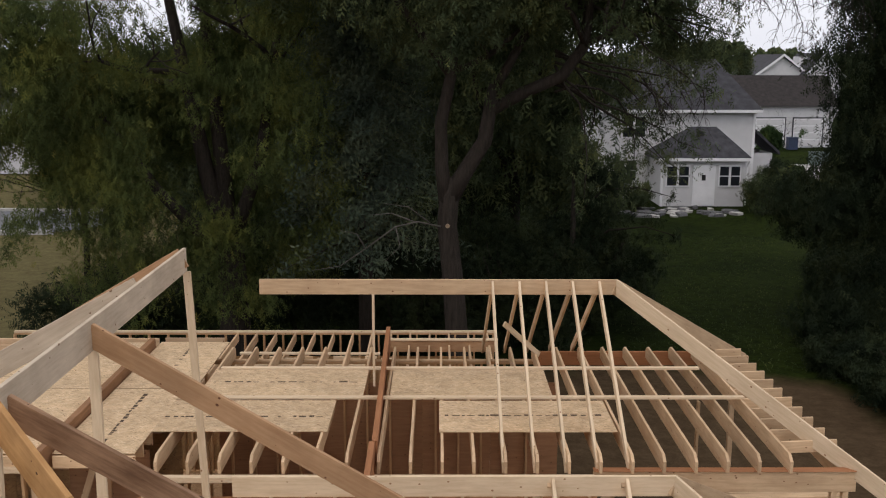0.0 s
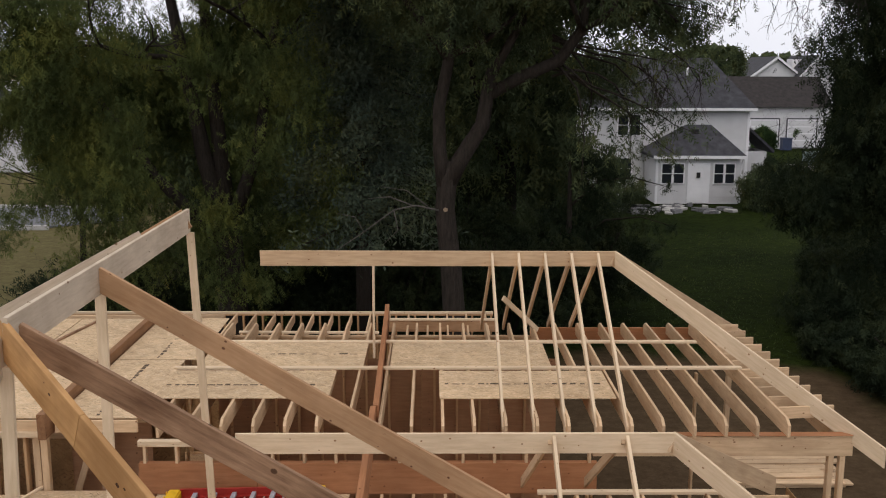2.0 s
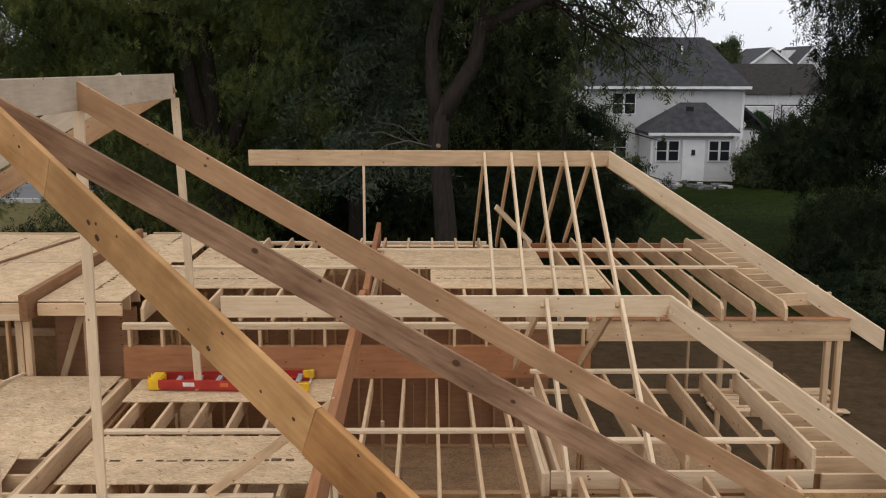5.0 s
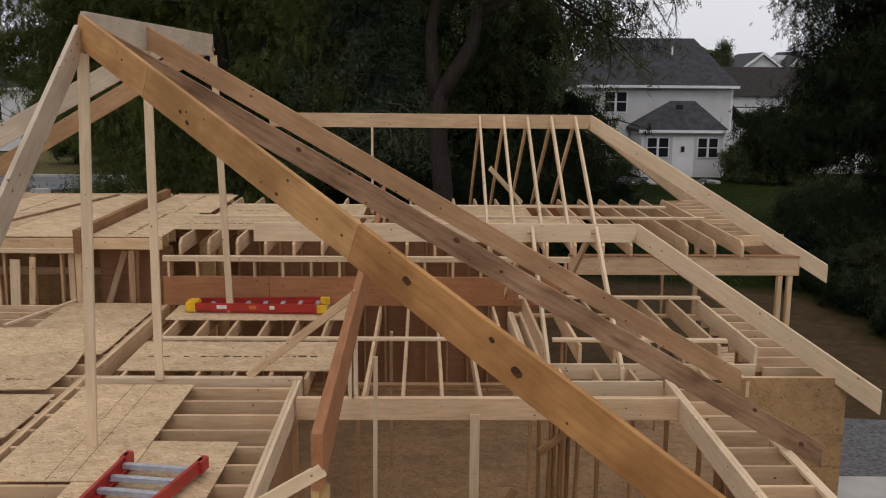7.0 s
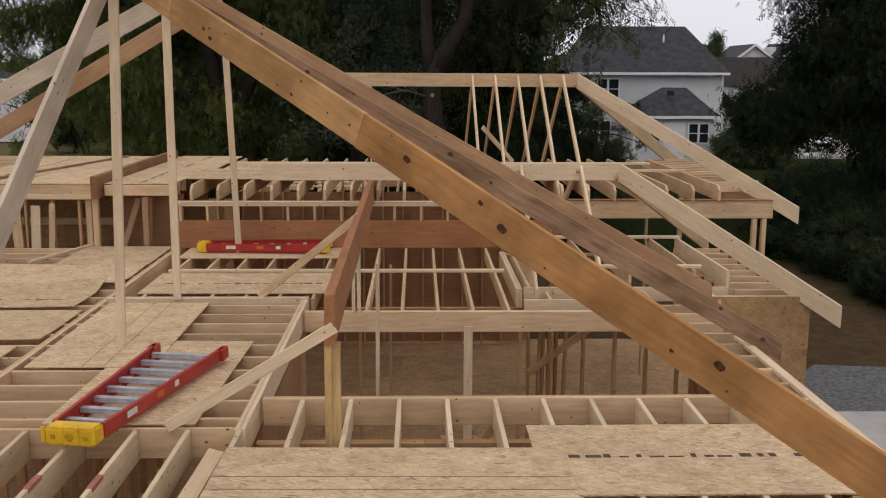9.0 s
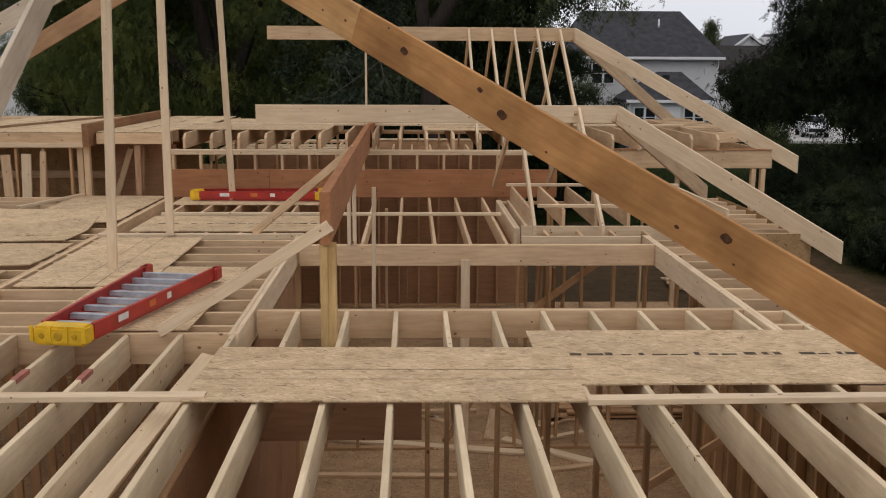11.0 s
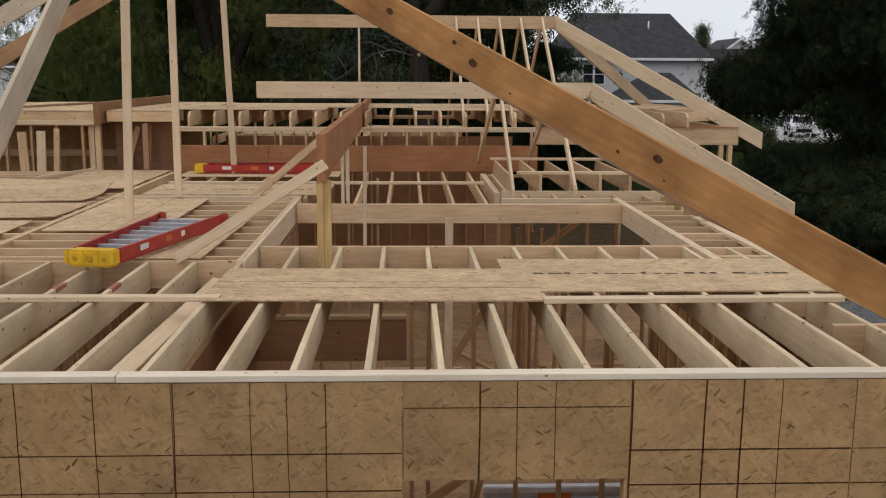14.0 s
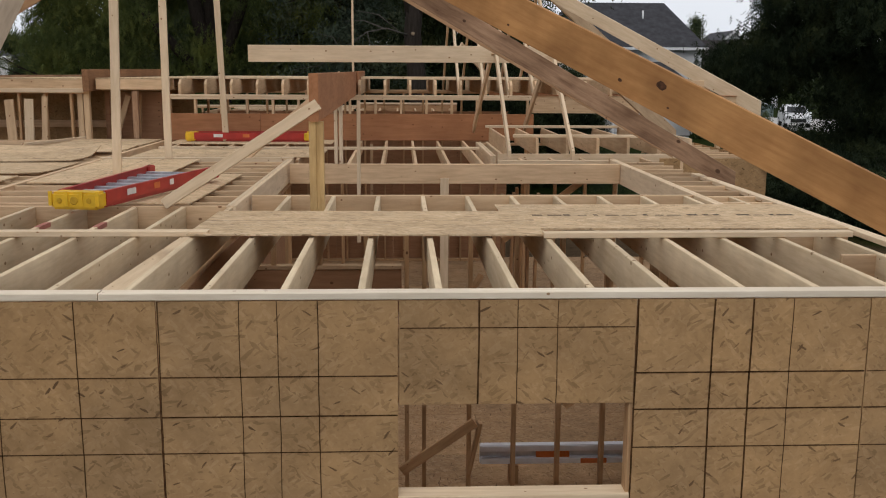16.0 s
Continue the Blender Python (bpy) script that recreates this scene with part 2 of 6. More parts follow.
YELLOW = plain("yellow_plastic", (0.78, 0.47, 0.02), 0.45, 0.0, 8.0, 0.25)
ALU = plain("brushed_aluminium", (0.62, 0.63, 0.66), 0.38, 0.9, 12.0, 0.15)
PALE_ALU = plain("pale_anodised_aluminium", (0.74, 0.76, 0.82), 0.45, 0.15, 8.0, 0.1)
PLY = lumber("brown_plywood", (0.39, 0.215, 0.118), (0.31, 0.165, 0.088), (0.16, 0.08, 0.04), 0.4, 0.06)
LABEL = plain("label_sticker", (0.75, 0.72, 0.68), 0.5)
YPINE = lumber("yellow_pine", (0.62, 0.43, 0.20), (0.44, 0.28, 0.115), (0.16, 0.08, 0.03), 0.6, 0.04)
STEPALU = plain("worn_step_aluminium", (0.52, 0.54, 0.60), 0.42, 0.35, 12.0, 0.25)
ORANGE = plain("orange_sticker", (0.60, 0.16, 0.04), 0.5)
REDPAINT = plain("red_marking_paint", (0.36, 0.13, 0.095), 0.8)
BARK = barky("grey_brown_bark", (0.018, 0.014, 0.011), (0.047, 0.038, 0.031))
DEADWOOD = plain("bleached_dead_wood", (0.10, 0.09, 0.077), 0.85, 0.0, 3.0, 0.4)
CUT = plain("pale_pruning_scar", (0.30, 0.22, 0.14), 0.8)
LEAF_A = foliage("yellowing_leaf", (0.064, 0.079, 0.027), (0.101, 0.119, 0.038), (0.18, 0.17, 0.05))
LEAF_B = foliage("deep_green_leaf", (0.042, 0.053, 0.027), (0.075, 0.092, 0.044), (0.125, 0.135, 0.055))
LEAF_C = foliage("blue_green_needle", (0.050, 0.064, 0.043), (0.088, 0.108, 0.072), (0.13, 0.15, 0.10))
# leaf green darkened so its colour carries the deep shade under the crowns
LEAF_E = foliage("shade_darkened_leaf", (0.017, 0.024, 0.013), (0.031, 0.041, 0.021), (0.056, 0.066, 0.03))
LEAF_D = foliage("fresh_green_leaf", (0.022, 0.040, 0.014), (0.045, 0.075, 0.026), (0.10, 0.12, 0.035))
SIDING = plain("white_lap_siding", (0.61, 0.605, 0.61), 0.6, 0.0, 1.2, 0.08)
TRIMWHITE = plain("white_trim_paint", (0.80, 0.80, 0.81), 0.5, 0.0, 2.0, 0.06)
SHINGLE = plain("charcoal_shingle", (0.045, 0.045, 0.052), 0.9, 0.0, 2.5, 0.45)
SHINGLE_B = plain("brown_shingle", (0.028, 0.023, 0.022), 0.9, 0.0, 2.5, 0.45)
ASPHALT = plain("grey_asphalt", (0.15, 0.155, 0.165), 0.9, 0.0, 1.5, 0.25)
CONCRETE = plain("pale_concrete", (0.42, 0.41, 0.39), 0.9, 0.0, 1.5, 0.2)
CARPAINT = plain("white_car_paint", (0.75, 0.76, 0.78), 0.25, 0.0, 2.0, 0.04, 0.5)
RUBBER = plain("black_rubber", (0.02, 0.02, 0.02), 0.85)
BOXGREEN = plain("grey_green_paint", (0.12, 0.16, 0.15), 0.5, 0.0, 3.0, 0.2)
BLUEBIN = plain("blue_plastic", (0.03, 0.045, 0.09), 0.5)
glass_m, gn, gl, gb = nodes_of("dark_window_glass", 0.06, 0.5)
gb.inputs["Base Color"].default_value = (0.018, 0.021, 0.026, 1)
GLASS = glass_m


def ground_material():
    m, n, l, b = nodes_of("lawn_and_bare_soil", 0.95, 0.02)
    co = n.new("ShaderNodeTexCoord")
    fine = noise_tex(n, l, co.outputs["Object"], 3.0, 8.0, 0.75)
    wide = noise_tex(n, l, co.outputs["Object"], 0.12, 4.0)
    # grass well below its natural tone: the trees' shade is put into the green
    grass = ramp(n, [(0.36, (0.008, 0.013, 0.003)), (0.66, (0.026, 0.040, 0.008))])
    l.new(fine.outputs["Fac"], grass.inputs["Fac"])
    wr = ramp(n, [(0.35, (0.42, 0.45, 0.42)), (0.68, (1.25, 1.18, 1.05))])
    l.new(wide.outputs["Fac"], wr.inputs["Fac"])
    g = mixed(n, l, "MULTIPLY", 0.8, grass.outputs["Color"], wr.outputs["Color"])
    dry = ramp(n, [(0.3, (0.09, 0.075, 0.035)), (0.7, (0.17, 0.15, 0.07))])
    l.new(fine.outputs["Fac"], dry.inputs["Fac"])
    soil = ramp(n, [(0.3, (0.055, 0.036, 0.020)), (0.7, (0.105, 0.072, 0.042))])
    l.new(fine.outputs["Fac"], soil.inputs["Fac"])
    xyz = n.new("ShaderNodeSeparateXYZ")
    l.new(co.outputs["Object"], xyz.inputs[0])

    def math_node(op, a, c):
        k = n.new("ShaderNodeMath")
        k.operation = op
        for s, v in zip(k.inputs, (a, c)):
            if isinstance(v, bpy.types.NodeSocket):
                l.new(v, s)
            else:
                s.default_value = v
        return k.outputs[0]

    # trodden soil round the building site, with an uneven rim
    dx = math_node("DIVIDE", math_node("ABSOLUTE", math_node("ADD", xyz.outputs[0], 1.0), 0), 13.2)
    dy = math_node("DIVIDE", math_node("ABSOLUTE", math_node("SUBTRACT", xyz.outputs[1], 7.5), 0), 19.5)
    rim = math_node("ADD", math_node("MAXIMUM", dx, dy), math_node("MULTIPLY", math_node("SUBTRACT", wide.outputs["Fac"], 0.5), 0.4))
    rr = ramp(n, [(0.92, (1, 1, 1)), (1.0, (0, 0, 0))])
    l.new(rim, rr.inputs["Fac"])
    # drier, paler grass by the road on the west
    west = ramp(n, [(0.0, (0, 0, 0)), (1.0, (1, 1, 1))])
    l.new(math_node("DIVIDE", math_node("SUBTRACT", math_node("MULTIPLY", xyz.outputs[0], -1.0), 9.0), 6.0), west.inputs["Fac"])
    g2 = mixed(n, l, "MIX", west.outputs["Color"], g, dry.outputs["Color"])
    c = mixed(n, l, "MIX", rr.outputs["Color"], g2, soil.outputs["Color"])
    l.new(c, b.inputs["Base Color"])
    bump(n, l, b, fine.outputs["Fac"], 0.8, 0.08)
    return m


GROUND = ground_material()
GRAVEL = plain("grey_gravel", (0.135, 0.135, 0.14), 0.95, 0.0, 14.0, 0.6)


# ---- building helpers ----
PLACE = {}


def thing(name, at, label, category, group="", kind=""):
    e = new(name)
    e.location = at
    e.empty_display_size = 0.2
    PLACE[e.name] = Matrix.Translation(at)
    return tagged(e, label, category, group, kind)


def under(ob, parent, m):
    """Puts ob under parent at the world pose m."""
    PLACE[ob.name] = m
    if parent is None:
        ob.matrix_world = m
    else:
        ob.parent = parent
        ob.matrix_basis = PLACE[parent.name].inverted() @ m
    return ob


def mesh_of(name, verts, faces, material, smooth=False):
    me = bpy.data.meshes.new(name)
    me.from_pydata([tuple(v) for v in verts], [], faces)
    me.materials.append(material)
    if smooth:
        me.polygons.foreach_set("use_smooth", [True] * len(me.polygons))
    me.update()
    return me


def part(name, bm, material, parent, label="", at=None):
    bmesh.ops.recalc_face_normals(bm, faces=bm.faces)
    me = bpy.data.meshes.new(name)
    bm.to_mesh(me)
    bm.free()
    me.materials.append(material)
    ob = new(name, me)
    under(ob, parent, at or (PLACE[parent.name] if parent else Matrix()))
    return tagged(ob, label)


def bar_mesh(name, length, w, h, material, cut_a=None, cut_b=None, ease=0.004):
    """A board along x, its top at z = 0. cut_a, cut_b: (back, down), the top corner sawn off at an end."""
    prof = [(0.0, -h)]
    prof += [(0.0, -cut_a[1]), (cut_a[0], 0.0)] if cut_a else [(0.0, 0.0)]
    prof += [(length - cut_b[0], 0.0), (length, -cut_b[1])] if cut_b else [(length, 0.0)]
    prof += [(length, -h)]
    bm = bmesh.new()
    a = [bm.verts.new((x, -w / 2, z)) for x, z in prof]
    b = [bm.verts.new((x, w / 2, z)) for x, z in prof]
    bm.faces.new(a)
    bm.faces.new(b[::-1])
    for i in range(len(a)):
        j = (i + 1) % len(a)
        bm.faces.new((a[j], a[i], b[i], b[j]))
    bmesh.ops.recalc_face_normals(bm, faces=bm.faces)
    if ease:
        long_edges = [e for e in bm.edges if abs(e.verts[0].co.x - e.verts[1].co.x) > 0.5 * length]
        bmesh.ops.bevel(bm, geom=long_edges, offset=min(ease, w / 5), segments=1, affect="EDGES")
    me = bpy.data.meshes.new(name)
    bm.to_mesh(me)
    bm.free()
    me.materials.append(material)
    return me


BARS = {}


def board(parent, name, a, b, w, h, material, cut_a=None, cut_b=None, label="", up=(0, 0, 1), plumb=False):
    """A board whose top runs along its middle from a to b."""
    a, b = Vector(a), Vector(b)
    x = (b - a).normalized()
    y = Vector(up).cross(x).normalized()
    z = x.cross(y)
    length = round((b - a).length, 3)
    if plumb:  # rafters: ends sawn upright
        s = abs(x.z) / max(1e-4, math.hypot(x.x, x.y))
        cut_a, cut_b = None, (h * s * 0.999, h * 0.999)
    key = (length, w, h, material.name, cut_a, cut_b)
    if key not in BARS:
        BARS[key] = bar_mesh(name, length, w, h, material, cut_a, cut_b)
    ob = new(name, BARS[key])
    m = Matrix.Translation(a) @ Matrix((x, y, z)).transposed().to_4x4()
    under(ob, parent, m)
    return tagged(ob, label)


def box(bm, lo, hi, m=None):
    made = bmesh.ops.create_cube(bm, size=1.0)["verts"]
    for v in made:
        p = Vector([(lo[i] + hi[i]) / 2 + v.co[i] * (hi[i] - lo[i]) for i in range(3)])
        v.co = m @ p if m else p
    return made


def block(name, lo, hi, material, parent, label="", ease=0.0):
    """A block between two corners."""
    bm = bmesh.new()
    mid = [(a + b) / 2 for a, b in zip(lo, hi)]
    box(bm, [a - c for a, c in zip(lo, mid)], [b - c for b, c in zip(hi, mid)])
    if ease:
        bmesh.ops.bevel(bm, geom=bm.edges[:], offset=ease, segments=2, affect="EDGES")
    return part(name, bm, material, parent, label, Matrix.Translation(mid))


def tube_data(points, radii, sides=7):
    verts, faces = [], []
    pts = [Vector(p) for p in points]
    for i, (p, r) in enumerate(zip(pts, radii)):
        d = (pts[min(i + 1, len(pts) - 1)] - pts[max(i - 1, 0)]).normalized()
        u = d.cross(Vector((0.31, 0.87, 0.38))).normalized()
        v = d.cross(u)
        for k in range(sides):
            a = 2 * math.pi * k / sides
            verts.append(p + (u * math.cos(a) + v * math.sin(a)) * r)
    for i in range(len(pts) - 1):
        for k in range(sides):
            j = (k + 1) % sides
            faces.append((i * sides + k, i * sides + j, (i + 1) * sides + j, (i + 1) * sides + k))
    faces.append(tuple(range(sides))[::-1])
    faces.append(tuple((len(pts) - 1) * sides + k for k in range(sides)))
    return verts, faces

# ---- ground ----
def ground_sheet():
    n, half = 80, 700.0
    verts, faces = [], []
    for j in range(n + 1):
        for i in range(n + 1):
            u, v = 2 * i / n - 1, 2 * j / n - 1
            x, y = half * u * abs(u) ** 1.2, half * v * abs(v) ** 1.2
            d = max(0.0, math.hypot(x, y - 8) - 75)
            z = -0.15 + 0.06 * noise.noise((x * 0.15, y * 0.15, 0)) + min(9.0, d * 0.028)
            if abs(x) < 14 and -8 < y < 26:
                z = -0.15
            verts.append((x, y, z))
    for j in range(n):
        for i in range(n):
            k = j * (n + 1) + i
            faces.append((k, k + 1, k + n + 2, k + n + 1))
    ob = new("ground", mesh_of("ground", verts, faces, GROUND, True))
    return tagged(ob, "dark evening lawn with bare trodden soil round the house", "ground", kind="structure")


ground_sheet()


def flat_strip(name, pts, z, thick, material, label, category):
    bm = bmesh.new()
    f = bm.faces.new([bm.verts.new((x, y, z)) for x, y in pts])
    up = bmesh.ops.extrude_face_region(bm, geom=[f])["geom"]
    for v in up:
        if isinstance(v, bmesh.types.BMVert):
            v.co.z -= thick
    ob = part(name, bm, material, None, "", Matrix())
    return tagged(ob, label, category, kind="structure")


flat_strip("gravel", [(5.8, 10.6), (7.0, 9.4), (11, 8.5), (11.5, 12), (9.8, 13.9), (7.7, 14.2), (6.3, 12.6)], -0.07, 0.12, GRAVEL, "patch of grey gravel beside the open framing", "gravel")
flat_strip("pavement", [(5.6, 9.4), (14, 8.9), (14, 11.3), (5.9, 11.45)], -0.03, 0.12, CONCRETE, "pale concrete slab edge beside the house", "concrete slab")
flat_strip("road", [(-60, 47.5), (-20.5, 49.2), (-17, 52), (-18, 55.5), (-60, 57.5)], -0.02, 0.1, ASPHALT, "grey residential street with pale kerbs", "road")
flat_strip("kerb", [(-60, 46.9), (-20.2, 48.6), (-20.5, 49.0), (-60, 47.3)], 0.08, 0.22, CONCRETE, "pale concrete kerb along the street", "kerb")
flat_strip("kerb", [(-60, 57.7), (-18, 55.7), (-18, 56.1), (-60, 58.1)], 0.08, 0.22, CONCRETE, "pale concrete kerb along the street", "kerb")
flat_strip("driveway", [(25.2, 62.4), (32.6, 62.0), (37.5, 76.5), (41, 85), (30.2, 85.5), (31.6, 81)], 0.02, 0.25, CONCRETE, "pale concrete drive where a car stands", "driveway")

# ---- levels of the framing ----
DK = 2.93       # tops of the lower ceiling joists
PL = 3.65       # top of the plate under the upper joists
UP = 3.885      # tops of the upper joists
OC = 0.4064     # spacing of joists and studs
T2, D4, D8, D10, D12 = 0.038, 0.089, 0.184, 0.235, 0.286

# ---- subfloor ----
subfloor = tagged(new("floor"), "dusty strand-board subfloor inside the framing", "floor", kind="structure")
PLACE[subfloor.name] = Matrix()
for r, (y0, x0, x1) in enumerate([(0.0, -9.0, 3.1), (1.22, -9.0, 3.1), (2.44, -9.0, 3.1), (3.66, -9.0, 3.1), (4.88, -9.0, 3.1), (6.10, -9.0, 3.1),
                                  (7.32, -9.0, 4.5), (8.54, -9.0, 4.5), (9.76, -9.0, 4.5), (10.98, -9.0, 5.3), (12.2, -9.0, 5.3), (13.42, -9.0, 5.3), (14.64, -9.0, 5.3), (15.86, -9.0, 1.15), (17.08, -9.0, 1.15), (18.3, -9.0, 1.15)]):
    x = x0 - (1.22 if r % 2 else 0)
    while x < x1:
        a, b = max(x, x0), min(x + 2.44, x1)
        block("floor_sheet", (a + 0.002, y0 + 0.002, -0.02), (b - 0.002, y0 + 1.218, 0.0), FLOOR, subfloor)
        x += 2.44
found = tagged(new("foundation"), "concrete foundation below the framing", "foundation", kind="structure")
PLACE[found.name] = Matrix()
block("slab", (-9.05, -0.02, -0.35), (3.15, 7.3, -0.03), CONCRETE, found)
block("slab", (-9.05, 7.3, -0.35), (4.55, 10.87, -0.03), CONCRETE, found)
block("slab", (-9.05, 10.87, -0.35), (5.38, 15.86, -0.03), CONCRETE, found)
block("slab", (-9.05, 15.86, -0.35), (1.19, 19.55, -0.03), CONCRETE, found)


# ---- walls ----
def wall(name, label):
    e = tagged(new(name), label, "wall", kind="structure")
    PLACE[e.name] = Matrix()
    return e


def stud_run(w, a, b, z0, z1, first=0.0, mat=STUD, step=OC, skip=()):
    """Studs from a to b in plan, with plates."""
    a, b = Vector((*a, 0)), Vector((*b, 0))
    d = (b - a).normalized()
    side = Vector((-d.y, d.x, 0))
    length = (b - a).length
    board(w, "bottom_plate", a + Vector((0, 0, z0 + T2)), b + Vector((0, 0, z0 + T2)), D4, T2, mat)
    board(w, "top_plate", a + Vector((0, 0, z1)), b + Vector((0, 0, z1)), D4, T2, mat)
    s, k = first, 0
    while s < length - 0.02:
        if k not in skip:
            p = a + d * (s + 0.02)
            board(w, "stud", p + Vector((0, 0, z0 + T2)) , p + Vector((0, 0, z1 - T2)), D4, T2, mat, up=d)
        s, k = s + step, k + 1


# front wall: strand-board sheets on studs, with a window opening
front = wall("wall_front", "front wall sheathed in strand board with printed nailing lines")
TOPZ = 2.888


def sheet(parent, x0, x1, z0, z1, y0, y1, mat=OSB):
    return block("sheathing_sheet", (x0 + 0.003, y0, z0), (x1 - 0.003, y1, z1), mat, parent, ease=0.0)


def nail_lines(parent, x0, x1, z0, z1, y, verticals, levels):
    """Printed lines on a sheet's face, as thin strips of ink, slightly wavering."""
    bm = bmesh.new()
    rnd = random.Random(int((x0 + 20) * 97))
    for x in verticals:
        if x0 < x < x1:
            w = rnd.choice((0.0022, 0.0028, 0.0048))
            z = z0
            off = 0.0
            while z < z1 - 0.01:
                z2 = min(z1, z + 0.12)
                o2 = off + rnd.uniform(-0.0025, 0.0025)
                vs = [bm.verts.new(p) for p in ((x + off - w, y, z), (x + off + w, y, z), (x + o2 + w, y, z2), (x + o2 - w, y, z2))]
                bm.faces.new(vs)
                z, off = z2, o2
    for zz in levels:
        if z0 < zz < z1:
            w = rnd.uniform(0.0026, 0.0046)
            bm.faces.new([bm.verts.new(p) for p in ((x0 + 0.006, y, zz - w), (x1 - 0.006, y, zz - w), (x1 - 0.006, y, zz + w), (x0 + 0.006, y, zz + w))])
    tagged(part("nailing_lines", bm, INK, parent, "dark printed nailing lines", Matrix()), kind="stuff")


seams = [-9.05, -7.43, -6.21, -4.99, -3.77, -2.557, -1.338, -0.125, 1.094, 2.313, 3.16]
for i in range(len(seams) - 1):
    x0, x1 = seams[i], seams[i + 1]
    v = [x0 + k * 0.0254 for k in ((16, 24, 32) if i > 5 else (16, 32))]
    if i == 7:
        sheet(front, x0, x1, 2.335, TOPZ, -0.012, 0.0)
        sheet(front, x0, x1, -0.1, 1.79, -0.012, 0.0)
        nail_lines(front, x0, x1, 2.335, TOPZ, -0.0135, v, [2.743])
    else:
        sheet(front, x0, x1, -0.1, TOPZ, -0.012, 0.0)
        if i in (5, 6, 8):
            v.append(x0 + 0.009)
        up3 = (2.491, 2.279, 2.083) if i < 7 else (2.497, 2.298, 2.089)
        nail_lines(front, x0, x1, -0.1, TOPZ, -0.0135, v, [*up3, 1.66, 1.26, 1.05, 0.85, 0.44])
x = -9.0
while x < 3.1:
    if not (-0.1 < x < 1.06):
        board(front, "stud", (x, 0.046, 0.0), (x, 0.046, 2.66), D4, T2, STUD, up=(1, 0, 0))
    x += OC
for z in (2.70, 2.738):
    board(front, "top_plate", (-9.05, 0.046, z), (3.16, 0.046, z), D4, T2, STUD)
board(front, "window_sill_plate", (-0.13, 0.04, 1.832), (1.09, 0.04, 1.832), D4 + 0.03, T2, FRESH, label="fresh pale sill plate in the window opening")
board(front, "window_header", (-0.13, 0.046, 2.66), (1.09, 0.046, 2.66), D4, 0.325, STUD)
for x in (-0.145, 1.112):
    board(front, "trimmer_stud", (x, 0.046, 0.0), (x, 0.046, 2.66), D4, T2, STUD, up=(1, 0, 0))
board(front, "rim_cap", (-9.05, 0.028, 2.932), (-1.62, 0.028, 2.932), D4, T2, PALE)
board(front, "rim_cap", (-1.615, 0.028, 2.930), (3.18, 0.028, 2.930), D4, T2, PALE)

# outer wall on the east of the front bay
east = wall("wall_east", "east wall of studs sheathed outside in strand board")
stud_run(east, (3.10, 0.1), (3.10, 7.2), 0, 2.70)
y = 0.0
while y < 7.2:
    block("sheathing_sheet", (3.148, y + 0.003, -0.1), (3.16, min(y + 1.217, 7.29), 2.70), OSB, east)
    y += 1.22
board(east, "cap_plate", (3.12, 0.1, 2.94), (3.12, 5.6, 2.94), D4, T2, FRESH)

# step wall of the middle bay
step = wall("wall_middle_south", "short strand-board wall where the middle bay steps out")
for z0, z1 in ((-0.1, 1.12), (1.124, 1.92), (1.924, 2.30), (2.304, 2.955)):
    block("sheathing_sheet", (3.17, 7.262, z0), (4.562, 7.274, z1), OSB, step)
stud_run(step, (3.2, 7.32), (4.5, 7.32), 0, 2.70)
board(step, "cap_plate", (3.2, 7.31, 2.95), (4.55, 7.31, 2.95), D4, T2, PINE)
mid_e = wall("wall_middle_east", "east wall of the middle bay sheathed in strand board")
for y0 in (7.27, 8.49, 9.71):
    block("sheathing_sheet", (4.556, y0 + 0.01, -0.1), (4.568, min(y0 + 1.217, 10.85), 2.93), OSB, mid_e)
stud_run(mid_e, (4.50, 7.4), (4.50, 10.85), 0, 2.70)

# inner partitions
inner = wall("wall_partition_1", "open stud partition below the front tray opening")
stud_run(inner, (-0.10, 3.5), (2.5, 3.5), 0, 2.66, first=0.19)
board(inner, "trimmer_stud", (-0.045, 3.5, 0.0), (-0.045, 3.5, 2.62), D4, T2, STUD, up=(1, 0, 0))
board(inner, "top_plate", (-1.45, 3.5, 2.66), (-0.11, 3.5, 2.66), D4, T2, STUD)
board(inner, "opening_header", (-1.45, 3.5, 2.32), (-0.11, 3.5, 2.32), D4 * 0.8, 0.38, PLY, label="reddish header over an open doorway")
board(inner, "header_plate", (-1.45, 3.5, 2.36), (-0.11, 3.5, 2.36), D4, T2, PINE)
for x in (-1.2, -0.8, -0.4):
    board(inner, "cripple_stud", (x, 3.5, 2.362), (x, 3.5, 2.62), D4, T2, STUD, up=(1, 0, 0))
inner2 = wall("wall_partition_2", "open stud partition with bare plates on the subfloor")
stud_run(inner2, (-1.4, 7.95), (4.4, 7.95), 0, 2.66, step=OC, first=0.1, skip=(2, 3, 4, 5))
inner3 = wall("wall_partition_3", "brown strand-board partition beside the front bay")
stud_run(inner3, (-1.52, 0.12), (-1.52, 7.2), 0, 2.66)
for y0 in (0.15, 1.37, 2.59, 3.81, 5.03):
    block("sheathing_sheet", (-1.473, y0 + 0.004, 0.04), (-1.461, y0 + 1.216, 2.66), PLY, inner3)
inner4 = wall("wall_partition_4", "trimmer studs carrying the laminated header over an open span")
for x in (-3.83, -3.78, 1.93, 1.98):
    board(inner4, "trimmer_stud", (x, 10.70, 0.0), (x, 10.70, 2.93), D4, T2, STUD, up=(1, 0, 0))
inner5 = wall("wall_partition_5", "open stud partition on the west side")
stud_run(inner5, (-3.82, 0.15), (-3.82, 10.6), 0, 2.66)
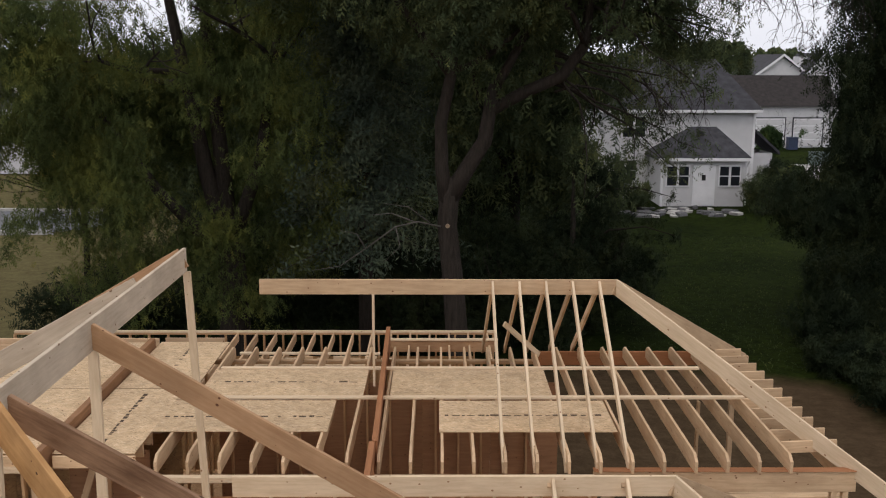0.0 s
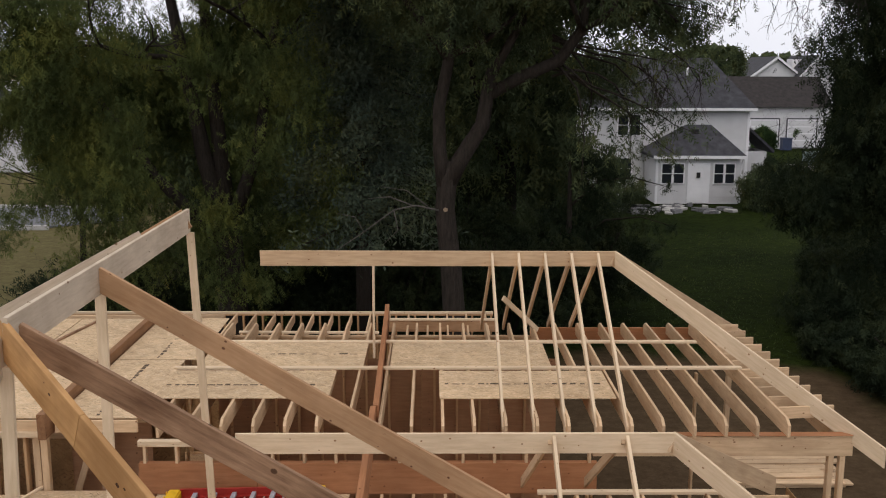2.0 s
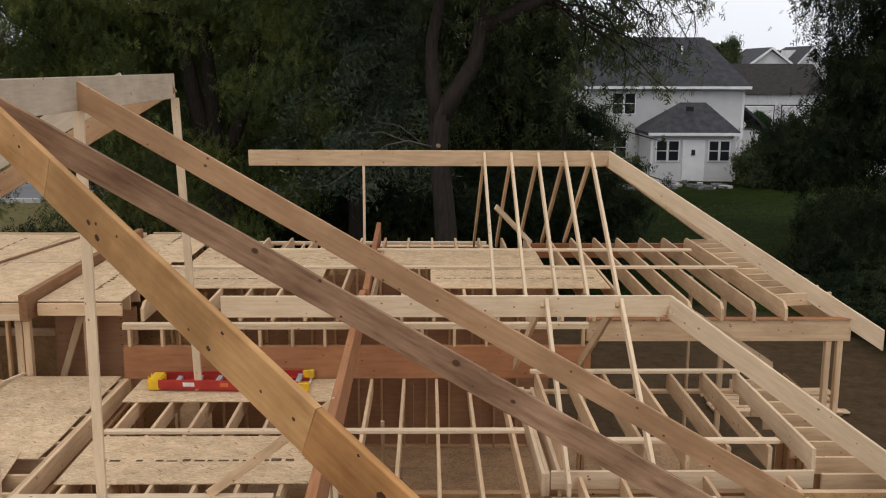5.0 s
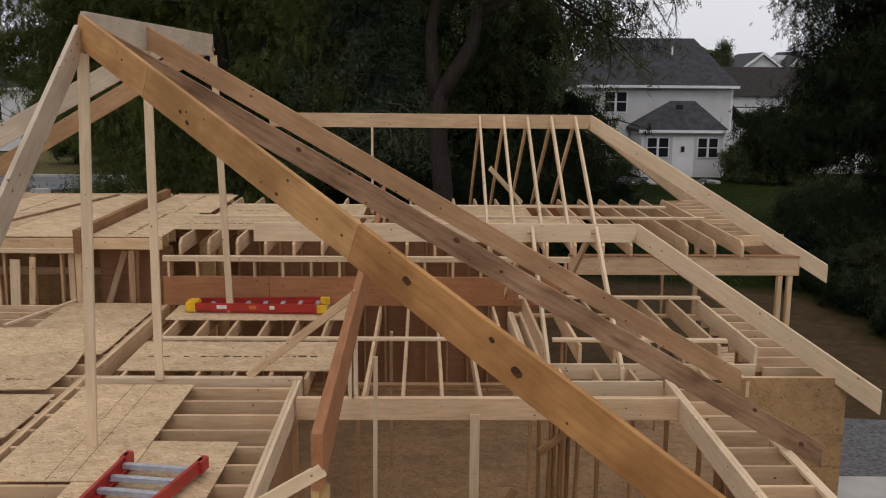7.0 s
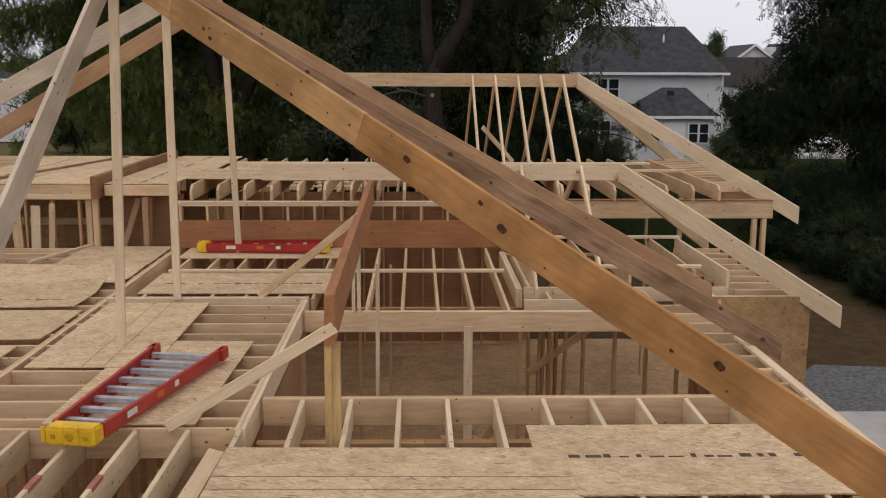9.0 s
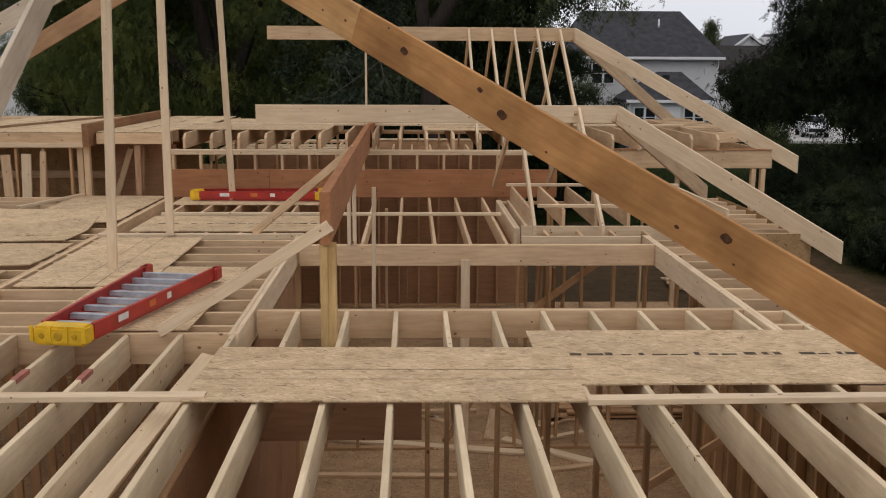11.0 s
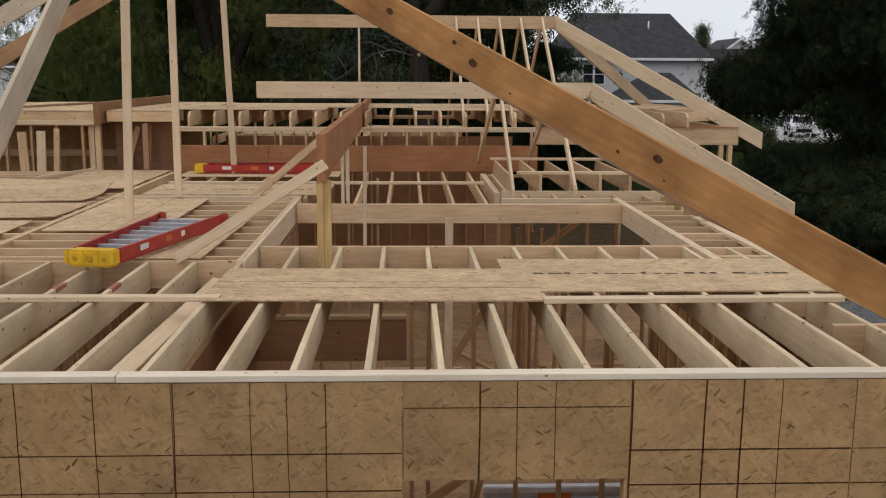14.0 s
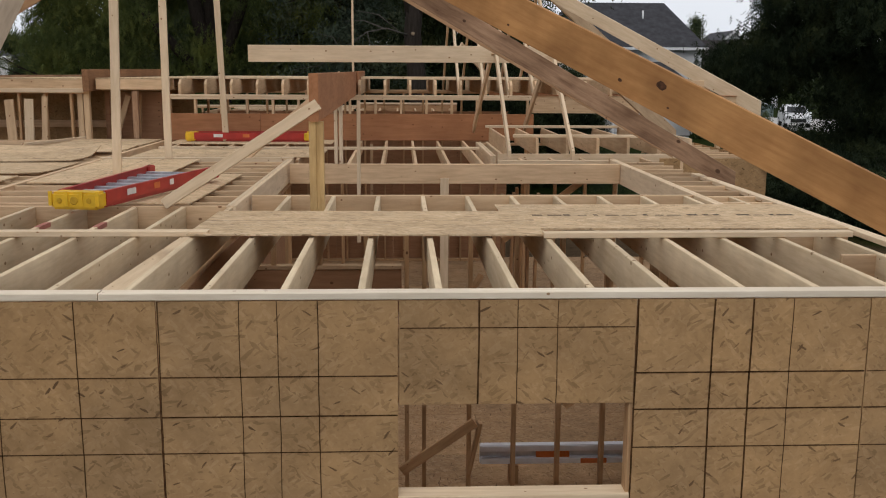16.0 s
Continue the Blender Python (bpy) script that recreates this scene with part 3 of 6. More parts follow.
inner6 = wall("wall_partition_6", "low stud wall below the raised west deck")
stud_run(inner6, (-9.0, 10.84), (-5.05, 10.84), 0.0, 3.69)
for xx in (-8.6, -7.38, -6.16, -4.94):
    block("sheathing_sheet", (xx, 12.36, 0.0), (xx + 1.216, 12.372, 3.68), OSB, inner6)
block("sheathing_sheet", (-5.02, 11.50, 0.0), (-3.92, 11.512, 3.66), PLY, inner6)
board(inner6, "brace", (-4.86, 11.25, 2.6), (-4.52, 11.25, 3.6), T2, D4, PINE, up=(1, 0, 0))
board(inner6, "brace", (-4.42, 11.3, 2.5), (-4.36, 11.3, 3.62), T2, D4, TAN, up=(1, 0, 0))
outer_w = wall("wall_west", "far west wall of studs and strand board")
stud_run(outer_w, (-9.0, 0.1), (-9.0, 16.0), 0, 2.70)
for k in range(13):
    block("sheathing_sheet", (-9.062, k * 1.22, -0.1), (-9.05, k * 1.22 + 1.216, 2.72), OSB, outer_w)
back_in = wall("wall_back_inner", "stud wall under the far ends of the raised joists")
stud_run(back_in, (-9.0, 15.52), (1.75, 15.52), 0, 3.61)
for k in range(5):
    block("sheathing_sheet", (-3.95 + k * 1.22, 15.572, 0.05), (-2.734 + k * 1.22, 15.584, 3.2), PLY, back_in)
back = wall("wall_back", "low back wall of open studs under a pale top plate")
stud_run(back, (-9.0, 18.90), (1.2, 18.90), 0, 3.165)
board(back, "top_plate", (-9.0, 18.90, 3.204), (1.2, 18.90, 3.204), D4, T2, FRESH)
board(inner6, "plate", (-9.0, 12.3, 3.16), (-4.2, 12.3, 3.16), D4, 0.12, PINE)
for k in range(10):
    if k < 8:
        block("sheathing_sheet", (-9.0 + k * 1.22, 18.95, -0.1), (-7.784 + k * 1.22, 18.962, 2.62), OSB, back)
room = thing("ceiling_frame", (-2, 17.2, 3.16), "lower pine ceiling joists over the back room", "joists")
for k in range(-12, 2):
    x = 0.62 + OC * k
    board(room, "joist", (x, 15.60, 3.17), (x, 18.85, 3.17), T2, D8, PINE)
board(room, "header", (-1.08, 17.98, 3.30), (1.2, 17.98, 3.30), D4, T2, FRESH)
board(room, "header", (-1.08, 17.98, 3.26), (1.2, 17.98, 3.26), T2, D10, TAN)
board(room, "strongback", (-3.9, 17.35, 3.212), (-1.15, 17.30, 3.212), D4, T2, FRESH)
board(room, "strongback", (-3.7, 16.62, 3.212), (-1.35, 16.60, 3.212), D4, T2, FRESH)
for k in range(9):
    x = -3.6 + 0.31 * k
    board(room, "blocking", (x, 17.05 + 0.1 * (k % 2), 3.19), (x + 0.22, 17.05 + 0.1 * (k % 2), 3.19), T2, 0.14, FRESH if k % 3 else PINE)

# ---- lower ceiling frame ----
low = thing("ceiling_frame", (0, 1.8, DK), "pale pine ceiling joists over the front bay", "joists")
xs = [-1.500 + 0.3955 * k for k in range(1, 12)]
for x in xs:
    board(low, "joist", (x, 0.075, DK), (x, 3.74, DK), T2, D10, CREAM)
for k, x in enumerate((-1.50, -1.885, -2.275, -2.68, -3.09, -3.49, -3.9, -4.3, -4.71, -5.12, -5.52)):
    board(low, "joist", (x, 0.075, DK), (x, 3.08, DK), T2, D10, CREAM)
board(low, "header", (-5.6, 3.105, DK + 0.004), (-1.53, 3.105, DK + 0.004), T2, D10, PINE)
board(low, "header", (-1.43, 3.76, DK + 0.006), (2.53, 3.76, DK + 0.006), T2, D10, PINE)
board(low, "header", (-1.43, 3.80, DK + 0.003), (2.53, 3.80, DK + 0.003), T2, D10, PINE)
for dx in (0, 0.04):
    board(low, "trimmer", (-1.475 - dx, 3.05, DK + 0.012), (-1.475 - dx, 7.24, DK + 0.012), T2, D10 + 0.01, FRESH)
    board(low, "trimmer", (2.545 + dx, 3.1, DK + 0.012), (2.545 + dx, 7.24, DK + 0.012), T2, D10 + 0.01, FRESH)
for yy in (6.645, 6.685):
    board(low, "header", (-1.43, yy, DK + 0.008), (2.52, yy, DK + 0.008), T2, D10, PINE)
board(low, "post", (0.455, 6.60, 0.0), (0.455, 6.60, 2.775), T2, D4 + 0.01, FRESH, label="pale post under the far header", up=(1, 0, 0))
tagged(board(None, "plank", (-1.74, 0.4, 2.80), (-1.66, 3.0, 2.80), 0.12, T2, FRESH, up=(0.25, 0, 1)), "pale plank lying low between two joists", "plank")

side = thing("ceiling_frame", (-2.6, 5.2, DK), "pine ceiling joists running across the west bay", "joists")
for y in [3.32 + OC * k for k in range(10)]:
    board(side, "joist", (-3.80, y, DK), (-1.535, y, DK), T2, D10, PINE)
board(side, "header", (-3.82, 7.26, DK + 0.03), (-1.45, 7.26, DK + 0.03), D4, T2 + D8, FRESH)
board(side, "trimmer", (-3.82, 3.13, DK + 0.01), (-3.82, 10.68, DK + 0.01), T2, D10, PINE)
board(side, "trimmer", (-3.86, 3.13, DK + 0.006), (-3.86, 10.68, DK + 0.006), T2, D10, PINE)
far_w = thing("ceiling_frame", (-6, 7, DK), "pine ceiling joists in the far west bay", "joists")
for y in [3.32 + OC * k for k in range(19)]:
    board(far_w, "joist", (-8.95, y, DK), (-3.885, y, DK), T2, D10, PINE)
east_j = thing("ceiling_frame", (2.8, 5, DK), "short pine joists between trimmer and east wall", "joists")
for y in [3.30 + OC * k for k in range(10)]:
    board(east_j, "joist", (2.605, y, DK), (3.14, y, DK), T2, D8, PINE)
for y in (1.0, 1.9, 2.8):
    board(east_j, "blocking", (2.62, y, DK - 0.01), (3.08, y, DK - 0.01), T2, D8, PINE)

mid = thing("ceiling_frame", (0, 9, DK), "pine ceiling joists over the middle bay", "joists")
for x in [-3.45 + OC * k for k in range(6)] + [-0.34 - OC, -0.34, 0.07, 0.47, 0.88]:
    board(mid, "joist", (x, 7.30 if x < -1.4 else 6.71, DK), (x, 10.66, DK), T2, D8, PINE)
for x in (1.08, 1.12, 1.24):
    board(mid, "joist", (x, 7.75, DK + 0.01), (x, 10.3, DK + 0.01), T2, D10, FRESH)
board(mid, "header", (1.1, 7.22, DK + 0.004), (2.50, 7.22, DK + 0.004), T2, D8, FRESH)
board(mid, "header", (1.15, 7.74, DK + 0.04), (3.70, 7.74, DK + 0.04), T2, D8, FRESH)
# raised joists that sit on the plates, stiffened by two flat boards
for k in range(6):
    x = 1.28 + 0.405 * k
    board(mid, "joist", (x, 7.84, DK + 0.235), (x, 10.24, DK + 0.235), T2, D10, PINE, cut_b=(0.07, 0.07))
    board(mid, "joist", (x + 0.15, 7.26, DK - 0.01), (x + 0.15, 7.72, DK - 0.01), T2, D8, PINE)
board(mid, "strongback", (1.2, 10.16, DK + 0.275), (3.74, 10.16, DK + 0.275), D4, T2, FRESH)
board(mid, "strongback", (1.38, 7.98, DK + 0.275), (3.42, 7.96, DK + 0.275), D4, T2, FRESH)
board(mid, "trimmer", (3.72, 7.80, DK + 0.235), (3.72, 10.26, DK + 0.235), T2, D10, FRESH)
board(mid, "plate", (1.1, 10.22, DK - 0.002), (4.45, 10.22, DK - 0.002), D4, T2, PINE)
for y in [7.75 + OC * k for k in range(8)]:
    board(mid, "joist", (3.785, y, DK), (4.5, y, DK), T2, D8, PINE)
board(mid, "strongback", (-3.5, 8.84, DK + 0.04), (1.0, 8.84, DK + 0.04), D4, T2, FRESH)

# flat stiffeners over the front joists
for a, b in (((-6.0, 1.66), (-1.40, 1.66)), ((0.84, 1.56), (2.95, 1.585))):
    tagged(board(None, "strongback", (*a, DK + 0.042), (*b, DK + 0.042), D4, T2, FRESH), "pale two-by-four laid flat across the joists", "board")

# laminated header with cripple studs and the upper plate
hd = thing("laminated_header", (0, 10.7, 2.95), "reddish laminated header with cripple studs and plate above", "header")
board(hd, "header_beam", (-3.85, 10.70, 3.352), (-2.345, 10.70, 3.352), D4, 0.42, LVL)
board(hd, "header_beam", (-2.34, 10.70, 3.352), (2.02, 10.70, 3.352), D4, 0.42, LVL)
for x in [-3.75 + OC * k for k in range(15)]:
    board(hd, "cripple_stud", (x, 10.70, 3.352), (x, 10.70, 3.575), D4, T2, PINE, up=(1, 0, 0))
board(hd, "plate", (-3.85, 10.70, 3.612), (1.98, 10.70, 3.612), D4, T2, FRESH)
board(hd, "plate", (-3.85, 10.70, 3.651), (1.98, 10.70, 3.651), D4, T2, FRESH)

# ---- upper ceiling frame ----
upj = thing("ceiling_frame", (1, 13, UP), "bevelled pine joists of the raised back bay", "joists")
for k in range(-11, 10):
    x = 0.85 + OC * k
    far = 15.62
    board(upj, "joist", (x, 10.76, UP), (x, far, UP), T2, D10, PINE, cut_a=(0.11, 0.075), cut_b=(0.11, 0.075))
board(upj, "strongback", (-3.55, 14.26, UP + 0.04), (4.25, 14.26, UP + 0.04), D4, T2, FRESH)
board(upj, "strongback", (-3.95, 12.88, UP + 0.04), (4.55, 12.88, UP + 0.04), D4, T2, FRESH)
for y in [11.25 + OC * k for k in range(11)]:
    board(upj, "lookout", (4.53, y, UP + 0.0), (5.27, y, UP + 0.03), T2, D8 - 0.02, PINE)
board(upj, "rim", (1.75, 15.64, UP - 0.12), (5.30, 15.64, UP - 0.12), T2, 0.26, LVL, label="reddish laminated rim board")
board(upj, "plate", (-9.0, 15.52, PL - 0.002), (1.75, 15.52, PL - 0.002), D4, T2, PINE)
hdr = thing("porch_beam", (3.6, 10.87, PL), "pine porch beam on posts at the raised bay", "beam")
for dy in (0, 0.04):
    board(hdr, "beam_ply", (1.99, 10.85 + dy, PL + 0.002 - dy * 0.05), (5.385, 10.85 + dy, PL + 0.002 - dy * 0.05), T2, D12, PINE)
board(hdr, "cap", (1.99, 10.87, PL + 0.012), (5.37, 10.87, PL + 0.012), D4 + 0.04, 0.012, LVL)
board(hdr, "side_beam", (5.30, 10.92, PL), (5.30, 15.6, PL), T2, D12, PINE)
for x in (5.15, 5.30):
    board(hdr, "post", (x, 10.88, 0.0), (x, 10.88, 3.36), D4, D4 * 0.8, PINE, up=(1, 0, 0))
board(hdr, "post", (5.3, 15.58, 0.0), (5.3, 15.58, 3.36), D4, D4, PINE, up=(1, 0, 0))
board(hdr, "post", (4.05, 13.4, 0.0), (4.05, 13.4, UP - D10), D4, T2, PINE, up=(1, 0, 0))

# raised west deck
wd = thing("deck_frame", (-5, 11, 3.7), "raised west deck frame with rim boards and plates", "deck frame")
board(wd, "rim", (-4.93, 10.80, UP - 0.005), (-3.88, 10.80, UP - 0.005), T2, 0.16, PINE)
board(wd, "rim", (-9.0, 10.82, UP - 0.012), (-5.12, 10.82, UP - 0.012), T2, 0.14, PINE)
board(wd, "plate", (-9.0, 10.80, 3.735), (-5.12, 10.80, 3.735), D4 + 0.03, T2 * 1.8, FRESH)
for y in [11.2 + OC * k for k in range(13)]:
    board(wd, "joist", (-8.9, y, UP - 0.012), (-5.09, y, UP - 0.012), T2, D8, PINE)
    board(wd, "joist", (-4.97, y, UP - 0.005), (-3.9, y, UP - 0.005), T2, D8, PINE)
for x in (-5.16, -5.06, -4.30):
    board(wd, "post", (x, 10.86, 0.0), (x, 10.86, 3.70), D4, D4, PINE if x < -4.5 else BROWN, up=(1, 0, 0))
bb = tagged(board(None, "beam", (-5.03, 10.60, 4.03), (-5.03, 15.5, 4.045), 0.10, 0.34, BEAM), "dark brown laminated beam on the raised deck", "beam")

# central beam on posts
cb = thing("laminated_beam", (-0.8, 3, 2.95), "long reddish laminated beam carried on doubled studs", "beam")
board(cb, "beam_length", (-0.795, 2.90, 4.005), (-0.87, 10.95, 4.015), 0.075, 0.375, LVL)
board(cb, "beam_length", (-0.835, 10.96, 4.02), (-0.93, 16.3, 4.03), 0.075, 0.36, LVL)
for dx in (-0.028, 0.028):
    board(cb, "post", (-0.755 + dx * 1.03, 2.97, 2.60), (-0.755 + dx * 1.03, 2.97, 3.63), D4, 0.057, YPINE, up=(1, 0, 0))
    board(cb, "post", (-0.83 + dx * 1.03, 6.66, DK + 0.01), (-0.83 + dx * 1.03, 6.66, 3.63), D4, 0.04, FRESH, up=(1, 0, 0))
board(cb, "brace", (-0.785, 2.91, 3.806), (-2.06, 3.08, 2.99), T2, D4, FRESH, label="pale diagonal brace", up=(0.1, 0, 1))
board(cb, "brace", (-0.85, 6.9, 4.02), (-2.06, 7.29, 3.00), T2, D4, PINE, label="pale diagonal brace")
board(cb, "upright", (-0.52, 9.0, 1.2), (-0.515, 9.0, 3.0), T2, T2, PINE, up=(1, 0, 0))
board(cb, "upright", (-0.55, 5.5, 2.2), (-0.54, 5.5, 3.72), T2, T2, FRESH, up=(1, 0, 0))


# ---- roof frames ----
def slope_board(parent, name, a, b, w, h, mat, tail=True):
    return board(parent, name, a, b, w, h, mat, plumb=tail)


main = thing("roof_frame", (-2.95, 7.6, 6.7), "high ridge on props with long hip rafters", "roof frame")
RX = -2.93
board(main, "ridge_board", (RX, 5.32, 6.70), (RX, 10.12, 6.72), T2, D10 + 0.04, WORN)
# the long hip to the south-east corner, spliced
HIP_A, HIP_M, HIP_B = Vector((-2.95, 5.35, 6.68)), Vector((-0.531, 3.216, 5.28)), Vector((3.66, -0.396, 2.821))
HIP_S = HIP_A.lerp(HIP_M, 0.30)
for a, b, deep, wood in ((HIP_A, HIP_S, D10 + 0.026, PALEFIR), (HIP_S.lerp(HIP_M, 0.002), HIP_M, D10 + 0.03, PALEFIR), (HIP_M.lerp(HIP_B, 0.0008), HIP_B, D10 + 0.036, FIR)):
    slope_board(main, "hip_rafter", a, b, T2 * 1.1, deep, wood, b == HIP_B)


def hip_knot(a, b, s, drop, r):
    """A dark knot on the south face of the board that runs from a to b."""
    d = (b - a).normalized()
    n = Vector((d.y, -d.x, 0)).normalized()
    up = n.cross(d) if n.cross(d).z > 0 else d.cross(n)
    p = a.lerp(b, s) - up * drop + n * (T2 * 0.55)
    ring = [p - n * 0.002 + (d * math.cos(k * 0.5236) * r * 1.25 + up * math.sin(k * 0.5236) * r * (0.85 + 0.15 * math.sin(k * 2.1))) for k in range(12)]
    verts = ring + [q + n * 0.0035 for q in ring]
    faces = [tuple(range(12, 24))] + [(k, (k + 1) % 12, 12 + (k + 1) % 12, 12 + k) for k in range(12)]
    under(new("knot", mesh_of("knot", verts, faces, KNOT)), main, Matrix())


for s, drop, r in ((0.082, 0.115, 0.030), (0.197, 0.08, 0.019), (0.234, 0.15, 0.034), (0.46, 0.19, 0.013), (0.507, 0.10, 0.030), (0.05, 0.03, 0.007), (0.30, 0.21, 0.008)):
    hip_knot(HIP_M, HIP_B, s, drop, r)
for s, drop, r in ((0.44, 0.15, 0.016), (0.47, 0.19, 0.02), (0.46, 0.12, 0.01), (0.52, 0.08, 0.008), (0.78, 0.20, 0.014), (0.80, 0.06, 0.01), (0.90, 0.16, 0.008), (0.2, 0.1, 0.01)):
    hip_knot(HIP_A, HIP_M, s, drop, r)
slope_board(main, "common_rafter", (-2.98, 5.30, 6.59), (-2.98, 0.25, 2.90), T2, D10, WORN)
slope_board(main, "common_rafter", (RX + 0.03, 5.504, 6.617), (3.53, 5.249, 2.94), T2 * 1.2, D8 + 0.008, BROWN)
slope_board(main, "common_rafter", (RX + 0.03, 7.084, 6.67), (3.24, 6.602, 3.193), T2 * 1.1, D8 + 0.014, TAN)
slope_board(main, "common_rafter", (RX - 0.08, 8.50, 6.735), (-9.3, 8.50, 3.30), T2, D10, WORN)
slope_board(main, "common_rafter", (RX - 0.06, 10.05, 6.72), (-9.3, 10.05, 3.05), T2, D10, TAN)
for foot, head in (((-3.01, 5.30), (-2.90, 5.32, 6.36)), ((-2.935, 7.20), (-2.915, 7.20, 6.45)), ((-2.765, 10.18), (-2.86, 10.08, 6.45))):
    board(main, "prop", (*foot, DK + 0.02), head, T2, D4, FRESH, up=(1, 0, 0))

rf2 = thing("roof_frame", (0, 9.1, 4.3), "low hip roof frame over the middle bay", "roof frame")
board(rf2, "ridge_board", (-2.262, 9.10, 4.38), (2.59, 9.10, 4.385), T2, D10, FRESH)
slope_board(rf2, "hip_rafter", (2.59, 9.09, 4.385), (4.86, 6.86, 2.87), T2, D10, FRESH)
slope_board(rf2, "hip_rafter", (2.59, 9.13, 4.385), (4.45, 10.85, 3.05), T2, D10, PINE)
for x in (1.24, 2.05):
    slope_board(rf2, "common_rafter", (x, 9.08, 4.36), (x + 0.02, 7.22, 3.0), T2, D4 + 0.02, FRESH)
    slope_board(rf2, "common_rafter", (x - 0.05, 9.12, 4.36), (x - 0.20, 10.62, 3.15), T2, D4 + 0.02, PINE)

rf3 = thing("roof_frame", (0, 13.45, 5.5), "hip roof frame with five rafter pairs over the raised bay", "roof frame")
board(rf3, "ridge_board", (-2.725, 13.45, 5.585), (2.705, 13.45, 5.58), T2, D10, PINE)
slope_board(rf3, "hip_rafter", (2.705, 13.44, 5.58), (5.75, 10.48, 3.535), T2, D10, FRESH)
slope_board(rf3, "hip_rafter", (2.705, 13.47, 5.58), (5.655, 16.05, 3.56), T2, D10, PINE)
for k in range(5):
    x = 0.81 + 0.405 * k
    slope_board(rf3, "common_rafter", (x, 13.43, 5.56), (x + 0.02, 10.82, 3.70), T2, D4 + 0.03, FRESH)
    slope_board(rf3, "common_rafter", (x, 13.47, 5.56), (x - 0.02, 16.05, 3.72), T2, D4 + 0.03, PINE)
board(rf3, "prop", (-0.985, 13.45, UP), (-0.985, 13.45, 5.35), T2, T2, FRESH, up=(1, 0, 0))
board(rf3, "brace", (1.1, 14.6, 4.6), (1.75, 15.2, UP), T2, D4, FRESH)

# ---- loose sheets, ladders and planks ----
def loose_sheet(x0, x1, y0, y1, z, label, turn=0.0, bow=0.0, stamp="x", rows=(0.5,), creases=(), tilt=0.0):
    """A strand-board sheet laid on joists, with faded stamps along its middle and slightly bowed corners."""
    e = thing("strand_board_sheet", ((x0 + x1) / 2, (y0 + y1) / 2, z), label, "sheet", group="loose strand-board sheets")
    m = pose((x0 + x1) / 2, (y0 + y1) / 2, z, tilt, 0, turn)
    w, d = x1 - x0, y1 - y0
    nx, ny = 12, 8
    bm = bmesh.new()
    rnd = random.Random(int(x0 * 131 + y0 * 17))
    sag = [rnd.uniform(0, bow) for _ in range(4)]
    grid = {}
    for k, dz in ((0, 0.0), (1, 0.0115)):
        for j in range(ny + 1):
            for i in range(nx + 1):
                u, v = i / nx, j / ny
                lift = sum(s * max(0, 1 - 3 * math.hypot(u - cu, v - cv)) for s, (cu, cv) in zip(sag, ((0, 0), (1, 0), (0, 1), (1, 1))))
                grid[k, i, j] = bm.verts.new(((u - 0.5) * w, (v - 0.5) * d, dz + lift))
    for j in range(ny):
        for i in range(nx):
            bm.faces.new([grid[1, i, j], grid[1, i + 1, j], grid[1, i + 1, j + 1], grid[1, i, j + 1]])
            bm.faces.new([grid[0, i, j], grid[0, i, j + 1], grid[0, i + 1, j + 1], grid[0, i + 1, j]])
    for i in range(nx):
        for j, f in ((0, 1), (ny, 0)):
            q = [grid[0, i, j], grid[0, i + 1, j], grid[1, i + 1, j], grid[1, i, j]]
            bm.faces.new(q if f else q[::-1])
    for j in range(ny):
        for i, f in ((0, 0), (nx, 1)):
            q = [grid[0, i, j], grid[0, i, j + 1], grid[1, i, j + 1], grid[1, i, j]]
            bm.faces.new(q if f else q[::-1])
    part("panel", bm, DECK, e, "", m)
    marks = bmesh.new()
    count = 0
    for r in rows:
        s, span = 0.08, (w if stamp == "x" else d)
        while s < span - 0.2:
            n = rnd.uniform(0.03, 0.13)
            if rnd.random() < 0.86:
                if stamp == "x":
                    lo, hi = (s - w / 2, (r - 0.5) * d - 0.02), (s + n - w / 2, (r - 0.5) * d + rnd.uniform(0.005, 0.05))
                else:
                    lo, hi = ((r - 0.5) * w - 0.02, s - d / 2), ((r - 0.5) * w + rnd.uniform(0.005, 0.05), s + n - d / 2)
                marks.faces.new([marks.verts.new((p[0], p[1], 0.0128)) for p in ((lo[0], lo[1]), (hi[0], lo[1]), (hi[0], hi[1]), (lo[0], hi[1]))])
                count += 1
            s += n + rnd.uniform(0.015, 0.06)
    if count:
        tagged(part("stamp_marks", marks, STAMP, e, "faded unreadable stamp marks", m), kind="stuff")
    else:
        marks.free()
    if creases:
        lines = bmesh.new()
        for c in creases:
            if stamp == "x":
                q = ((-w / 2, (c - 0.5) * d - 0.003), (w / 2, (c - 0.5) * d - 0.003), (w / 2, (c - 0.5) * d + 0.003), (-w / 2, (c - 0.5) * d + 0.003))
            else:
                q = (((c - 0.5) * w - 0.003, -d / 2), ((c - 0.5) * w + 0.003, -d / 2), ((c - 0.5) * w + 0.003, d / 2), ((c - 0.5) * w - 0.003, d / 2))
            lines.faces.new([lines.verts.new((p[0], p[1], 0.0126)) for p in q])
        tagged(part("printed_line", lines, STAMP, e, "thin printed line", m), kind="stuff")
    return e


